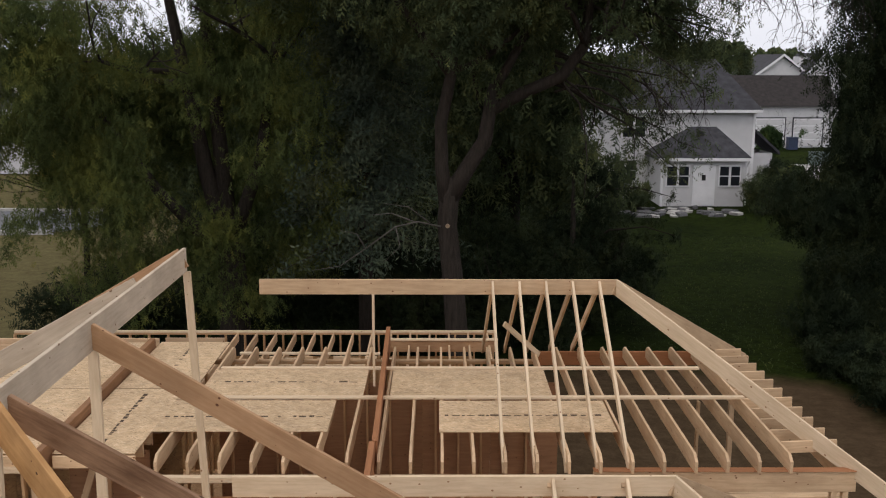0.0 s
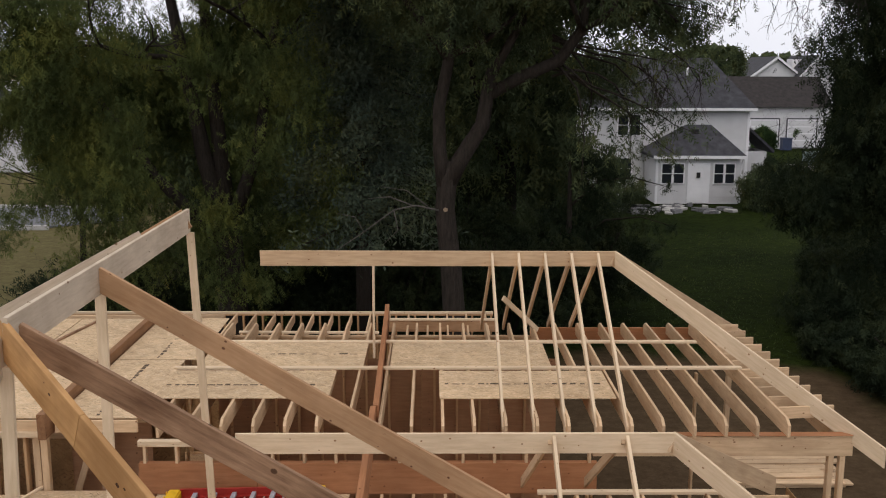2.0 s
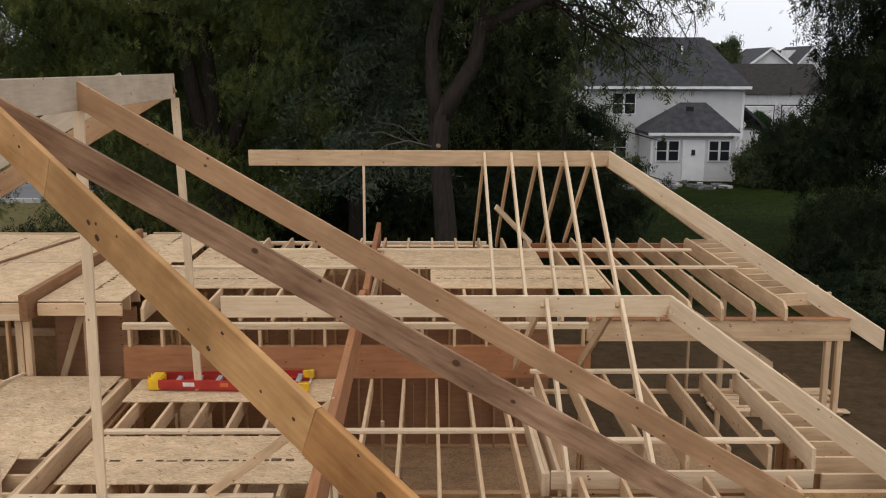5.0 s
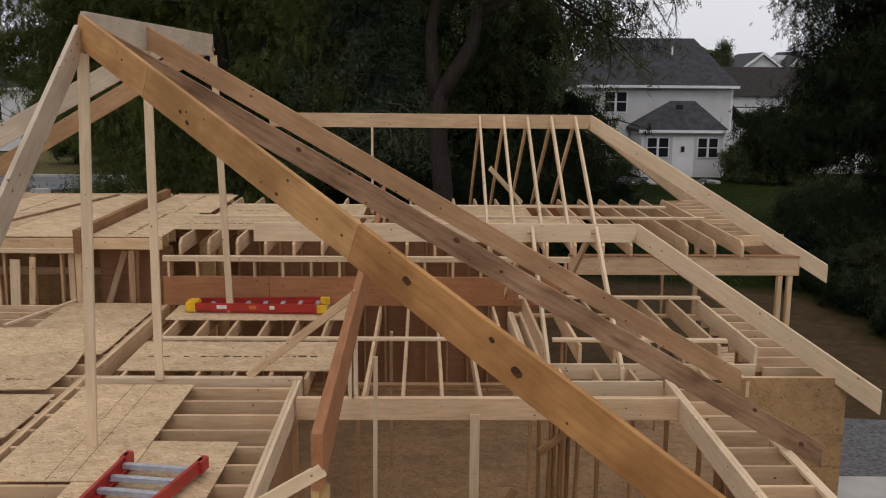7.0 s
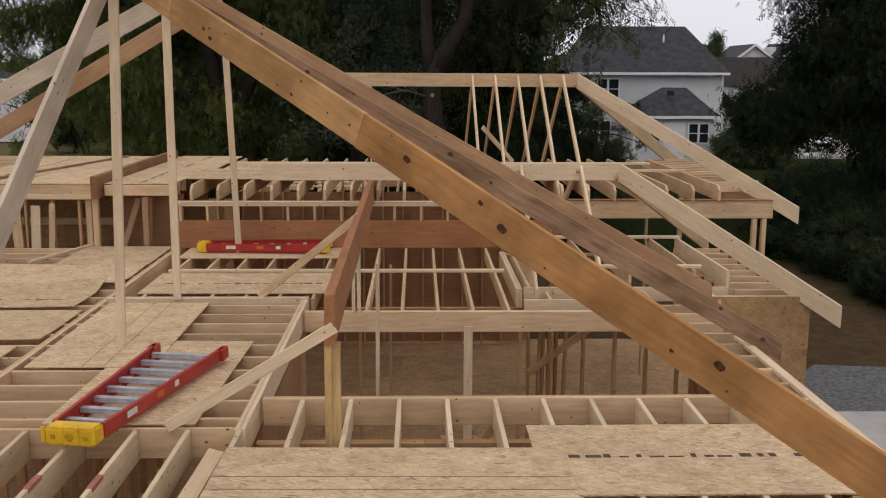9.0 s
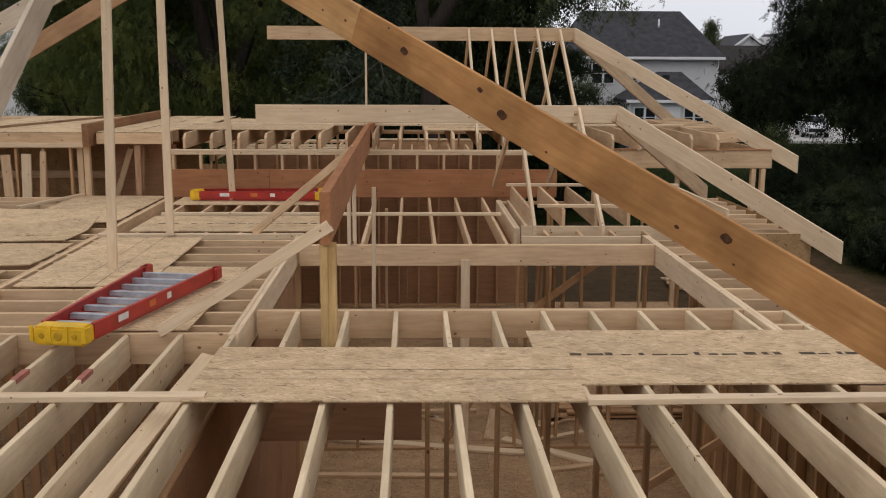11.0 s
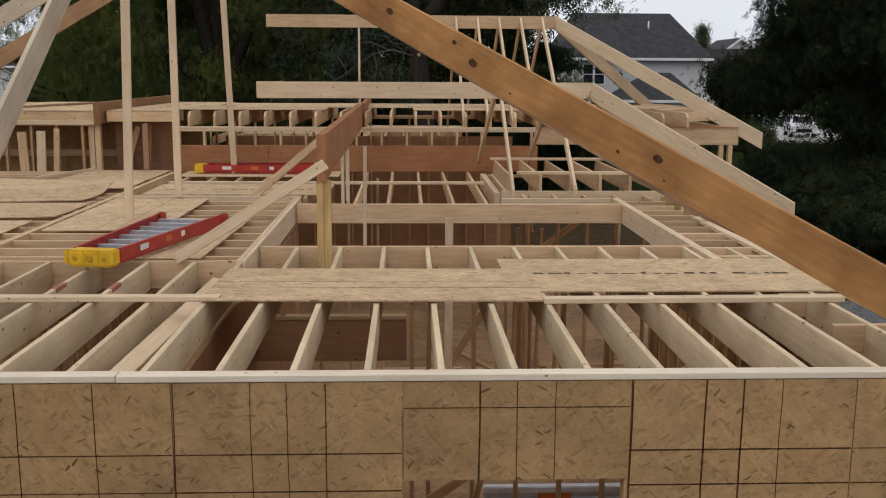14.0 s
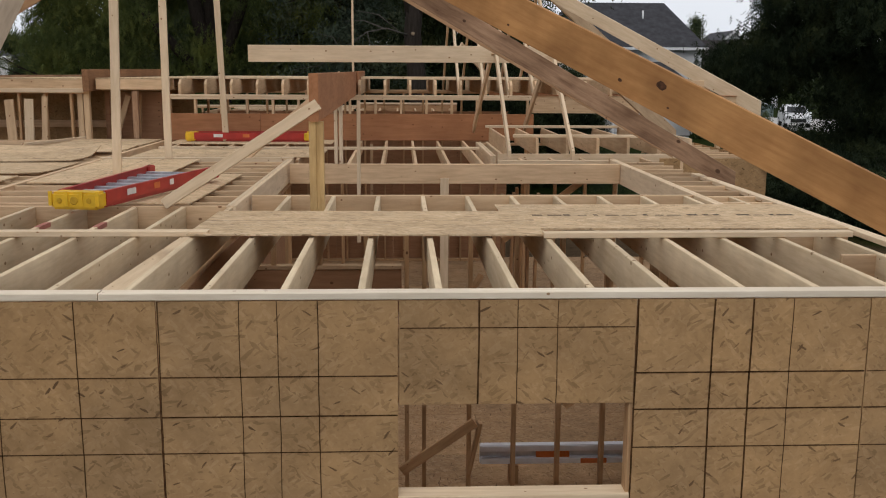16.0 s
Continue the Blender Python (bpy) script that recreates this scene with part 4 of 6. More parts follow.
S = DK + 0.002
loose_sheet(-1.52, 0.86, 1.56, 2.64, S + 0.014, "sheet of strand board laid over the front joists", creases=(0.36, 0.54), rows=(), turn=-1.0)
loose_sheet(0.66, 3.08, 1.88, 3.10, S, "stamped sheet of strand board over the front joists", rows=(0.5,))
loose_sheet(-2.98, -1.82, 3.16, 5.44, S + 0.004, "sheet of strand board under a red stepladder", turn=-1.5, rows=())
loose_sheet(-3.70, -2.56, 4.56, 7.0, S + 0.016, "sheet of strand board beside the ridge prop", stamp="y", rows=(), creases=(0.45, 0.62))
loose_sheet(-3.55, -1.14, 7.55, 8.72, S, "stamped sheet of strand board on the middle joists", rows=(0.45,))
loose_sheet(-3.62, -1.16, 9.80, 10.62, S, "sheet of strand board carrying a red ladder", rows=())
loose_sheet(-6.4, -3.92, 5.50, 6.72, S, "sheet of strand board on the west joists", rows=(), bow=0.03)
loose_sheet(-6.5, -4.06, 6.84, 8.06, S + 0.006, "bowed sheet of strand board on the west joists", rows=(0.3,), bow=0.10)
loose_sheet(-6.34, -3.92, 8.10, 9.32, S, "sheet of strand board on the west joists", rows=(), bow=0.03)
loose_sheet(-5.22, -3.92, 9.34, 10.74, S, "sheet of strand board by the raised deck", rows=())
loose_sheet(-6.5, -4.06, 4.1, 5.3, S, "sheet of strand board on the west joists", rows=())
loose_sheet(-3.60, -1.14, 13.0, 14.2, UP + 0.002, "stamped sheet of strand board on the raised joists", rows=(0.5,))
loose_sheet(-3.95, -1.52, 11.58, 12.78, UP + 0.002, "stamped sheet of strand board on the raised joists", rows=(0.45,))
loose_sheet(-0.74, 1.70, 13.0, 14.2, UP + 0.002, "sheet of strand board on the raised joists", rows=(), creases=())
loose_sheet(0.0, 2.42, 11.56, 12.76, UP + 0.002, "stamped sheet of strand board on the raised joists", rows=(0.5,))
for y0 in (10.84, 13.32):
    loose_sheet(-4.95, -3.74 if y0 > 12 else -3.9, y0, y0 + 2.44, UP + 0.003, "stamped sheet of strand board on the raised west deck", stamp="y", rows=(0.5,))
for i, x0 in enumerate((-6.34, -7.58)):
    for y0 in (10.86, 13.32):
        loose_sheet(x0, x0 + 1.22, y0, y0 + 2.43, UP - 0.004, "sheet of strand board on the raised west deck", stamp="y", rows=(0.5,) if i else ())
tagged(board(None, "batten", (-6.9, 10.9, UP + 0.045), (-6.0, 15.6, UP + 0.045), T2, T2, BROWN), "dark batten lying on the raised deck", "batten")
tagged(board(None, "board", (-5.6, 9.4, DK + 0.045), (-5.12, 11.0, DK + 0.045), T2, T2, FRESH), "pale two-by-two lying on the west joists", "board")


def stepladder(at, turn, length, wide, narrow, label, feet=YELLOW):
    """A folded fibreglass stepladder lying flat: yellow cap at its own y = 0, feet at y = length."""
    m = pose(*at, 0, 0, turn)
    e = thing("stepladder", at, label, "ladder", group="red stepladders")

    def rail(side, inset, z, deep, thick, name):
        bm = bmesh.new()
        a, b = Vector((side * (narrow / 2 - inset), 0.05, z)), Vector((side * (wide / 2 - inset), length - 0.04, z))
        d = (b - a).normalized()
        n = Vector((d.y, -d.x, 0)) * side
        prof = [(0, 0), (thick, 0), (thick, deep), (0, deep), (0, deep - 0.008), (thick * 0.6, deep - 0.008), (thick * 0.6, 0.008), (0, 0.008)]
        ends = [[bm.verts.new(p + n * (u - thick) + Vector((0, 0, v))) for u, v in prof] for p in (a, b)]
        for i in range(8):
            bm.faces.new((ends[0][i], ends[0][(i + 1) % 8], ends[1][(i + 1) % 8], ends[1][i]))
        bm.faces.new(ends[0])
        bm.faces.new(ends[1][::-1])
        return part(name, bm, RED, e, "", m)

    rails = [rail(s, 0.0, 0.035, 0.10, 0.03, "front_rail") for s in (-1, 1)]
    for s in (-1, 1):
        rail(s, 0.035, 0.0, 0.04, 0.025, "rear_rail")
    count = int(length / 0.255)
    for k in range(1, count + 1):
        y = k * length / (count + 0.6)
        half = (narrow + (wide - narrow) * y / length) / 2 - 0.02
        bm = bmesh.new()
        box(bm, (-half, y - 0.028, 0.075), (half, y + 0.028, 0.085))
        box(bm, (-half, y - 0.028, 0.045), (half, y - 0.022, 0.078))
        box(bm, (-half, y + 0.022, 0.045), (half, y + 0.028, 0.078))
        part("step", bm, STEPALU, e, "ribbed aluminium step", m)
        v, f = tube_data([(-half + 0.03, y + 0.13, 0.02), (half - 0.03, y + 0.13, 0.02)], [0.014, 0.014], 8)
        under(new("rear_bar", mesh_of("rear_bar", v, f, PALE_ALU, True)), e, m)
    bm = bmesh.new()
    box(bm, (-narrow / 2 + 0.01, -0.09, 0.0), (narrow / 2 - 0.01, 0.07, 0.135))
    bmesh.ops.bevel(bm, geom=bm.edges[:], offset=0.018, segments=2, affect="EDGES")
    cap = part("top_cap", bm, YELLOW, e, "moulded yellow plastic top cap", m)
    for k, (x, r) in enumerate(((-0.12, 0.022), (0.0, 0.034), (0.12, 0.022))):
        v, f = tube_data([(x, -0.089, 0.07), (x, -0.097, 0.07)], [r, r * 0.8], 12)
        under(new("tool_socket", mesh_of("tool_socket", v, f, plain("shadowed_yellow", (0.5, 0.29, 0.01), 0.6))), cap, m)
    for x in (-0.19, -0.06, 0.06, 0.19):
        if abs(x) < narrow / 2:
            bm = bmesh.new()
            box(bm, (x - 0.014, -0.098, 0.03), (x + 0.014, -0.088, 0.142))
            part("rib", bm, YELLOW, cap, "", m)
    for s in (-1, 1):
        bm = bmesh.new()
        xx = s * (wide / 2 - 0.012)
        box(bm, (xx - 0.035, length - 0.12, 0.02), (xx + 0.035, length + 0.02, 0.135))
        bmesh.ops.bevel(bm, geom=bm.edges[:], offset=0.012, segments=1, affect="EDGES")
        part("foot", bm, feet, e, "moulded plastic foot", m)
    for k, (y, n) in enumerate(((0.42, 0.14), (0.85, 0.10), (1.12, 0.07))):
        half = (narrow + (wide - narrow) * y / length) / 2
        bm = bmesh.new()
        lean = math.atan((wide - narrow) / 2 / length)
        box(bm, (-0.001, -n / 2, -0.025), (0.001, n / 2, 0.025), pose(half + 0.002, y, 0.088, 0, 0, -math.degrees(lean)))
        part("sticker", bm, LABEL if k != 1 else ORANGE, rails[1], "worn label sticker", m)
    return e


stepladder((-2.605, 2.76, DK + 0.034), -9.6, 2.06, 0.68, 0.40, "red fibreglass stepladder lying folded on strand board", RED)
stepladder((-3.34, 10.32, DK + 0.02), -90.0, 1.86, 0.52, 0.34, "red fibreglass ladder lying by the laminated header")

# boards leaning below the raised west deck
rnd = random.Random(14)
for k in range(9):
    x = rnd.uniform(-8.6, -5.3)
    tagged(board(None, "board", (x, 10.74, 2.4), (x + rnd.uniform(-0.12, 0.12), 10.77, rnd.uniform(3.55, 3.66)), T2, rnd.choice((D4, 0.14)), rnd.choice((FRESH, PINE, TAN)), up=(1, 0, 0)), "pale board leaning below the raised deck", "board", "leaning boards")

# red paint marks on two joists
for x in (-2.275, -2.68):
    tagged(block("paint_mark", (x - 0.0205, 2.05, DK - 0.03), (x + 0.0205, 2.27, DK + 0.0015), REDPAINT, None), "smear of red marking paint on a joist", "paint mark")

# aluminium scaffold plank standing inside the window
pl = thing("scaffold_plank", (1.7, 4.2, 0.0), "aluminium scaffold plank resting on edge inside the house", "scaffold plank")
block("upper_rail", (0.66, 4.14, 0.335), (2.9, 4.23, 0.40), PALE_ALU, pl, ease=0.008)
block("lower_rail", (0.66, 4.14, 0.205), (2.9, 4.23, 0.265), PALE_ALU, pl, ease=0.008)
block("web", (0.66, 4.20, 0.22), (2.9, 4.225, 0.35), ALU, pl)
for x in (0.95, 2.6):
    block("trestle", (x, 4.12, 0.0), (x + 0.09, 4.25, 0.2), STUD, pl, "short timber trestle block")
block("sticker", (1.22, 4.155, 0.268), (1.55, 4.198, 0.332), ORANGE, pl, "orange label sticker")
block("sticker", (1.66, 4.134, 0.21), (1.92, 4.139, 0.26), ORANGE, pl, "orange label sticker")
tagged(board(None, "brace", (-0.14, 3.42, 0.50), (0.52, 3.42, 0.96), T2, D4, STUD), "brown diagonal brace nailed across studs", "brace")
tagged(board(None, "offcut", (0.5, 3.43, 0.42), (0.60, 3.43, 0.90), T2, D4, STUD, up=(0, -1, 0)), "short brown board nailed upright to a stud", "offcut")

# offcuts and scraps on the subfloor
rnd = random.Random(5)
for k in range(46):
    x, y = rnd.uniform(-1.2, 4.2), rnd.uniform(1.2, 9.5)
    if (x > 2.9 and y < 7.6) or y < 6.3:
        continue
    a, n = rnd.uniform(0, math.pi), rnd.uniform(0.25, 1.5)
    tagged(board(None, "offcut", (x, y, T2 + 0.002), (x + n * math.cos(a), y + n * math.sin(a), T2 + 0.002), rnd.choice((D4, D4, 0.14)), T2, rnd.choice((PINE, STUD, FRESH))), "pale lumber offcut dropped on the subfloor", "offcut", "lumber offcuts")
for a, b in (((1.25, 8.06, 1.8), (2.3, 8.06, 2.6)), ((1.6, 4.95, 0.55), (3.04, 4.95, 1.5)), ((0.2, 8.1, 0.05), (0.95, 8.1, 1.3))):
    tagged(board(None, "brace", a, b, T2, D4, STUD), "temporary diagonal wall brace of rough pine", "brace", "wall braces")
tagged(board(None, "plank", (-1.38, 8.28, 0.042), (1.25, 7.74, 0.042), 0.14, T2, FRESH), "pale plank lying on the subfloor", "plank")
tagged(board(None, "plank", (-1.38, 7.12, 0.04), (0.35, 7.06, 0.04), D4, T2, PINE), "pale plate lying on the subfloor", "plank")
standing = thing("stud_bundle", (1.55, 8.25, 0.0), "bundle of rough studs standing against a partition", "studs")
for k in range(6):
    x = 1.32 + 0.085 * k
    board(standing, "stud", (x, 8.22 + rnd.uniform(0, 0.12), 0.0), (x + rnd.uniform(-0.05, 0.05), 8.08, 2.44 + rnd.uniform(-0.1, 0.1)), D4, T2, rnd.choice((TAN, STUD)), up=(1, 0, 0))
stack = thing("lumber_stack", (3.0, 9.6, 0.0), "stack of pale boards on the subfloor", "lumber stack")
for k in range(6):
    board(stack, "plank", (1.9 + rnd.uniform(-0.1, 0.1), 9.0 + 0.16 * (k % 4), 0.06 + 0.06 * (k // 4)), (4.1 + rnd.uniform(-0.2, 0.2), 9.0 + 0.16 * (k % 4) + rnd.uniform(-0.1, 0.1), 0.06 + 0.06 * (k // 4)), 0.14, T2, STUD)

pile = thing("board_pile", (7.3, 18.2, -0.15), "pile of pale boards lying behind the framing", "lumber pile")
for k in range(18):
    y = 17.5 + 0.24 * (k % 6)
    z = -0.11 + 0.045 * (k // 6)
    board(pile, "plank", (6.0 + rnd.uniform(-0.2, 0.2), y, z), (8.5 + rnd.uniform(-0.4, 0.3), y + rnd.uniform(-0.1, 0.1), z), 0.2, T2, PINE)


# ---- trees ----
def frond_mesh(name, centres, sizes, material, gen, droop=0.25):
    """Feathered leaves: a drooping midrib with three pairs of leaflets, one island a frond."""
    n = int(len(centres) * 0.5)
    c, s = centres[:n], 1.75 * np.asarray(sizes)[:n, None]
    d = gen.normal(size=(n, 3))
    d[:, 2] = 0.7 * d[:, 2] - droop
    d /= np.linalg.norm(d, axis=1)[:, None]
    w = np.cross(d, gen.normal(size=(n, 3)) * 0.8 + np.array([0, 0, 0.8]))
    w /= np.linalg.norm(w, axis=1)[:, None] + 1e-9
    sag = np.array([0, 0, -1.0])
    v = np.empty((n, 13, 3))
    for k in range(7):
        u = k / 6
        v[:, k] = c + (d * (u - 0.5) + sag * 0.2 * u * u) * s
    for k, (u, r) in enumerate(((0.30, 0.30), (0.52, 0.36), (0.80, 0.30))):
        v[:, 7 + k] = c + (d * (u - 0.5) + sag * (0.1 + 0.2 * u) + w * r) * s
        v[:, 10 + k] = c + (d * (u - 0.36) + sag * (0.1 + 0.2 * u) - w * r) * s
    one = np.array([(0, 7, 1), (1, 2, 10), (2, 8, 3), (3, 4, 11), (4, 9, 5), (5, 6, 12)])
    loops = (np.arange(n)[:, None, None] * 13 + one[None]).reshape(-1)
    me = bpy.data.meshes.new(name)
    me.vertices.add(13 * n)
    me.vertices.foreach_set("co", v.reshape(-1))
    me.loops.add(len(loops))
    me.loops.foreach_set("vertex_index", loops)
    me.polygons.add(6 * n)
    me.polygons.foreach_set("loop_start", np.arange(0, 18 * n, 3))
    me.update(calc_edges=True)
    me.materials.append(material)
    return me


def leaf_mesh(name, centres, sizes, material, gen, droop=0.25, slim=0.5):
    """One small four-cornered leaf blade for each centre."""
    n = len(centres)
    d = gen.normal(size=(n, 3))
    d[:, 2] -= droop
    d /= np.linalg.norm(d, axis=1)[:, None]
    r = gen.normal(size=(n, 3))
    w = np.cross(d, r)
    w /= np.linalg.norm(w, axis=1)[:, None] + 1e-9
    s = np.asarray(sizes)[:, None]
    v = np.empty((n, 4, 3))
    v[:, 0], v[:, 2] = centres - d * s * 0.5, centres + d * s * 0.5
    v[:, 1], v[:, 3] = centres + w * s * slim * 0.5, centres - w * s * slim * 0.5
    me = bpy.data.meshes.new(name)
    me.vertices.add(4 * n)
    me.vertices.foreach_set("co", v.reshape(-1))
    me.loops.add(4 * n)
    me.loops.foreach_set("vertex_index", np.arange(4 * n))
    me.polygons.add(n)
    me.polygons.foreach_set("loop_start", np.arange(0, 4 * n, 4))
    me.update(calc_edges=True)
    me.materials.append(material)
    return me


def grow(start, way, length, radius, depth, gen, limbs, tips, bend=0.35, lift=0.12):
    """A limb that wanders, thins out and forks."""
    pts, rad = [Vector(start)], [radius]
    d = Vector(way).normalized()
    n = 5
    for i in range(n):
        d = (d + Vector(gen.normal(size=3)) * bend * 0.4 + Vector((0, 0, lift * 0.4))).normalized()
        pts.append(pts[-1] + d * length / n)
        rad.append(radius * (1 - 0.55 * (i + 1) / n))
    limbs.append((pts, rad))
    if depth <= 0:
        tips.extend(pts[2:])
        return
    for k in range(gen.integers(2, 4)):
        i = int(gen.integers(2, n + 1))
        side = Vector(gen.normal(size=3)).normalized()
        grow(pts[i], d * 0.7 + side * 0.8, length * gen.uniform(0.55, 0.78), rad[i] * 0.72, depth - 1, gen, limbs, tips, bend, lift)
    tips.append(pts[-1])


def tree(at, label, seed, limbs0, leaf, count, size, spread, material=None, keep=None, droop=0.5, extra=None, slim=0.45, bark=None):
    """limbs0: first limbs as (points, radii, forks). Leaves hang in clumps round the ends of the twigs."""
    gen = np.random.default_rng(seed)
    e = thing("tree", at, label, "tree")
    base = Vector(at)
    limbs, tips = [], []
    for pts, radii, forks in limbs0:
        pts = [base + Vector(p) for p in pts]
        limbs.append((pts, radii))
        for f in range(forks):
            i = int(gen.integers(max(1, len(pts) // 2), len(pts)))
            out = Vector((*gen.normal(size=2), gen.uniform(0.0, 0.9)))
            grow(pts[i], out, gen.uniform(2.0, 3.8), radii[i] * 0.6, 2, gen, limbs, tips)
        tips.append(pts[-1])
    verts, faces = [], []
    for pts, rad in limbs:
        v, f = tube_data(pts, rad, 8 if rad[0] > 0.1 else 5)
        o = len(verts)
        verts += v
        faces += [tuple(i + o for i in q) for q in f]
    under(new("trunk", mesh_of("trunk", verts, faces, bark or BARK, True)), e, Matrix())
    heads = np.array([tuple(t) for t in tips] + ([tuple(base + Vector(p)) for p in extra(gen)] if extra else []))
    if keep:
        heads = np.array([h for h in heads if keep(h - np.array(at))])
    pick = heads[gen.integers(0, len(heads), count)]
    off = gen.normal(size=(count, 3)) * spread * np.array([1, 1, 0.75])
    off[:, 2] -= np.abs(gen.normal(size=count)) * spread * 0.5 * droop
    sizes = size * gen.uniform(0.55, 1.3, count)
    under(new("crown", frond_mesh("crown", pick + off, sizes, leaf, gen, droop)), e, Matrix())
    return e


def dome(cx, cy, cz, rx, ry, rz, n, hollow=0.35):
    """Clump centres inside an egg, more of them near its skin."""
    def make(gen):
        d = gen.normal(size=(n, 3))
        d /= np.linalg.norm(d, axis=1)[:, None]
        r = gen.uniform(hollow, 1.0, n) ** 0.6
        return d * r[:, None] * (rx, ry, rz) + (cx, cy, cz)
    return make


# the broad tree with yellowing leaves west of the ridge
tree((-5.7, 25.0, -0.2), "broad leafy tree turning yellow behind the framing", 3,
     [([(0, 0, 0), (0.05, 0, 2.0), (0.0, 0, 4.2)], [0.52, 0.42, 0.38], 0),
      ([(0, 0, 3.8), (-0.6, 0.2, 6.0), (-1.0, 0.1, 8.5), (-1.5, 0, 11.5), (-1.6, 0, 14)], [0.27, 0.22, 0.17, 0.11, 0.06], 7),
      ([(0, 0, 4.0), (0.9, 0, 6.4), (1.3, 0.2, 9.0), (1.9, 0, 12.5)], [0.22, 0.17, 0.12, 0.06], 6),
      ([(0, 0, 3.6), (-1.8, -0.3, 5.6), (-3.0, 0, 7.2), (-4.4, 0, 9.0)], [0.2, 0.14, 0.10, 0.05], 6),
      ([(0, 0, 4.2), (-0.3, 0.5, 7.0), (-0.5, 0.3, 10.5), (-0.3, 0, 14)], [0.26, 0.2, 0.14, 0.06], 5)],
     LEAF_A, 170000, 0.125, 0.34, droop=1.2, keep=lambda p: p[0] > (-5.0 if p[2] > 10.3 else -4.4 if p[2] > 9.1 else -6.9 if p[2] > 6.2 else -5.6 if p[2] > 5.0 else -5.2) and (p[1] > -1.4 or abs(p[0] + 0.2) > 1.3) and not (p[0] < -4.6 and p[2] > 8.0 and int(p[0] * 4 + p[1] * 3 + 90) % 2 == 0) and not (p[2] > 9.4 and int(p[0] * 3 + p[1] * 2 + 90) % 3 == 0) and not (p[2] > 9.3 and (-2.3 < p[0] < -0.9 or 0.3 < p[0] < 0.9)), extra=lambda g: np.concatenate([dome(-1.1, 0, 6.8, 4.7, 3.0, 5.2, 210, 0.3)(g), dome(-5.0, 0, 7.3, 1.9, 2.0, 1.5, 34, 0.1)(g)]))

# the forked tree with a pruning scar
tree((0.45, 21.7, -0.2), "tall forked tree with grey bark and bare lower limbs", 8,
     [([(0.05, 0, 0), (0.03, 0, 2.0), (-0.1, 0, 3.8), (-0.25, 0, 5.2), (-0.2, 0, 5.9), (-0.12, 0, 6.35)], [0.36, 0.30, 0.27, 0.25, 0.24, 0.10], 0),
      ([(-0.25, 0, 5.6), (-0.38, 0, 6.6), (-0.40, 0.1, 7.6), (-0.15, 0, 8.8), (-0.12, 0, 10.4), (-0.3, 0, 13)], [0.20, 0.17, 0.15, 0.14, 0.12, 0.07], 4),
      ([(-0.15, 0, 8.7), (-0.75, -0.1, 9.5), (-1.35, 0, 10.3), (-2.4, 0, 12)], [0.12, 0.10, 0.09, 0.05], 3),
      ([(-0.2, 0, 5.8), (0.12, 0, 6.4), (0.62, 0, 7.2), (0.75, 0, 8.0), (0.85, 0, 8.5)], [0.22, 0.20, 0.18, 0.16, 0.15], 0),
      ([(0.75, 0, 7.9), (1.5, 0.2, 8.3), (2.4, 0, 8.7), (2.9, 0, 9.4), (3.0, 0, 10.6), (3.4, 0, 13)], [0.15, 0.15, 0.14, 0.13, 0.11, 0.06], 5),
      ([(0.8, 0, 8.3), (1.3, 0, 9.2), (1.9, 0.3, 10.2), (2.2, 0, 12)], [0.12, 0.10, 0.08, 0.04], 3)],
     LEAF_B, 96000, 0.16, 0.36, keep=lambda p: p[2] > 7.6 and not (p[0] > 2.9 and p[2] < 9.4), droop=0.8,
     # wide crown mostly above the view, added to block sky light below
     extra=dome(1.0, 1.0, 12.8, 6.5, 5.0, 3.6, 150))
scar = thing("pruning_scar", (0.21, 21.42, 5.02), "pale round pruning scar on a tree trunk", "tree scar")
v, f = tube_data([(0.21, 21.47, 5.02), (0.215, 21.41, 5.03)], [0.055, 0.045], 10)
under(new("cut_face", mesh_of("cut_face", v, f, CUT)), scar, Matrix())

dead = thing("dead_branch", (0.1, 21.5, 4.9), "bleached bare branch hanging from a trunk", "branch")
for pts, r in (([(0.05, 21.5, 5.0), (-0.5, 21.3, 5.15), (-1.0, 21.2, 5.05), (-1.7, 21.1, 4.55), (-2.3, 21.0, 4.15), (-2.95, 21, 4.05)], 0.024),
               ([(-0.5, 21.3, 5.12), (-1.1, 21.3, 5.35), (-1.6, 21.2, 5.32)], 0.02), ([(-1.0, 21.2, 5.05), (-0.9, 21.1, 4.6), (-1.3, 21.1, 4.2)], 0.016),
               ([(-0.2, 21.4, 5.1), (-0.7, 21.3, 5.5), (-1.3, 21.2, 5.6)], 0.018), ([(-1.7, 21.1, 4.55), (-1.9, 21.1, 4.9), (-2.3, 21, 5.0)], 0.014)):
    v, f = tube_data(pts, [r * (1 - 0.75 * i / (len(pts) - 1)) for i in range(len(pts))], 5)
    under(new("twig", mesh_of("twig", v, f, DEADWOOD, True)), dead, Matrix())


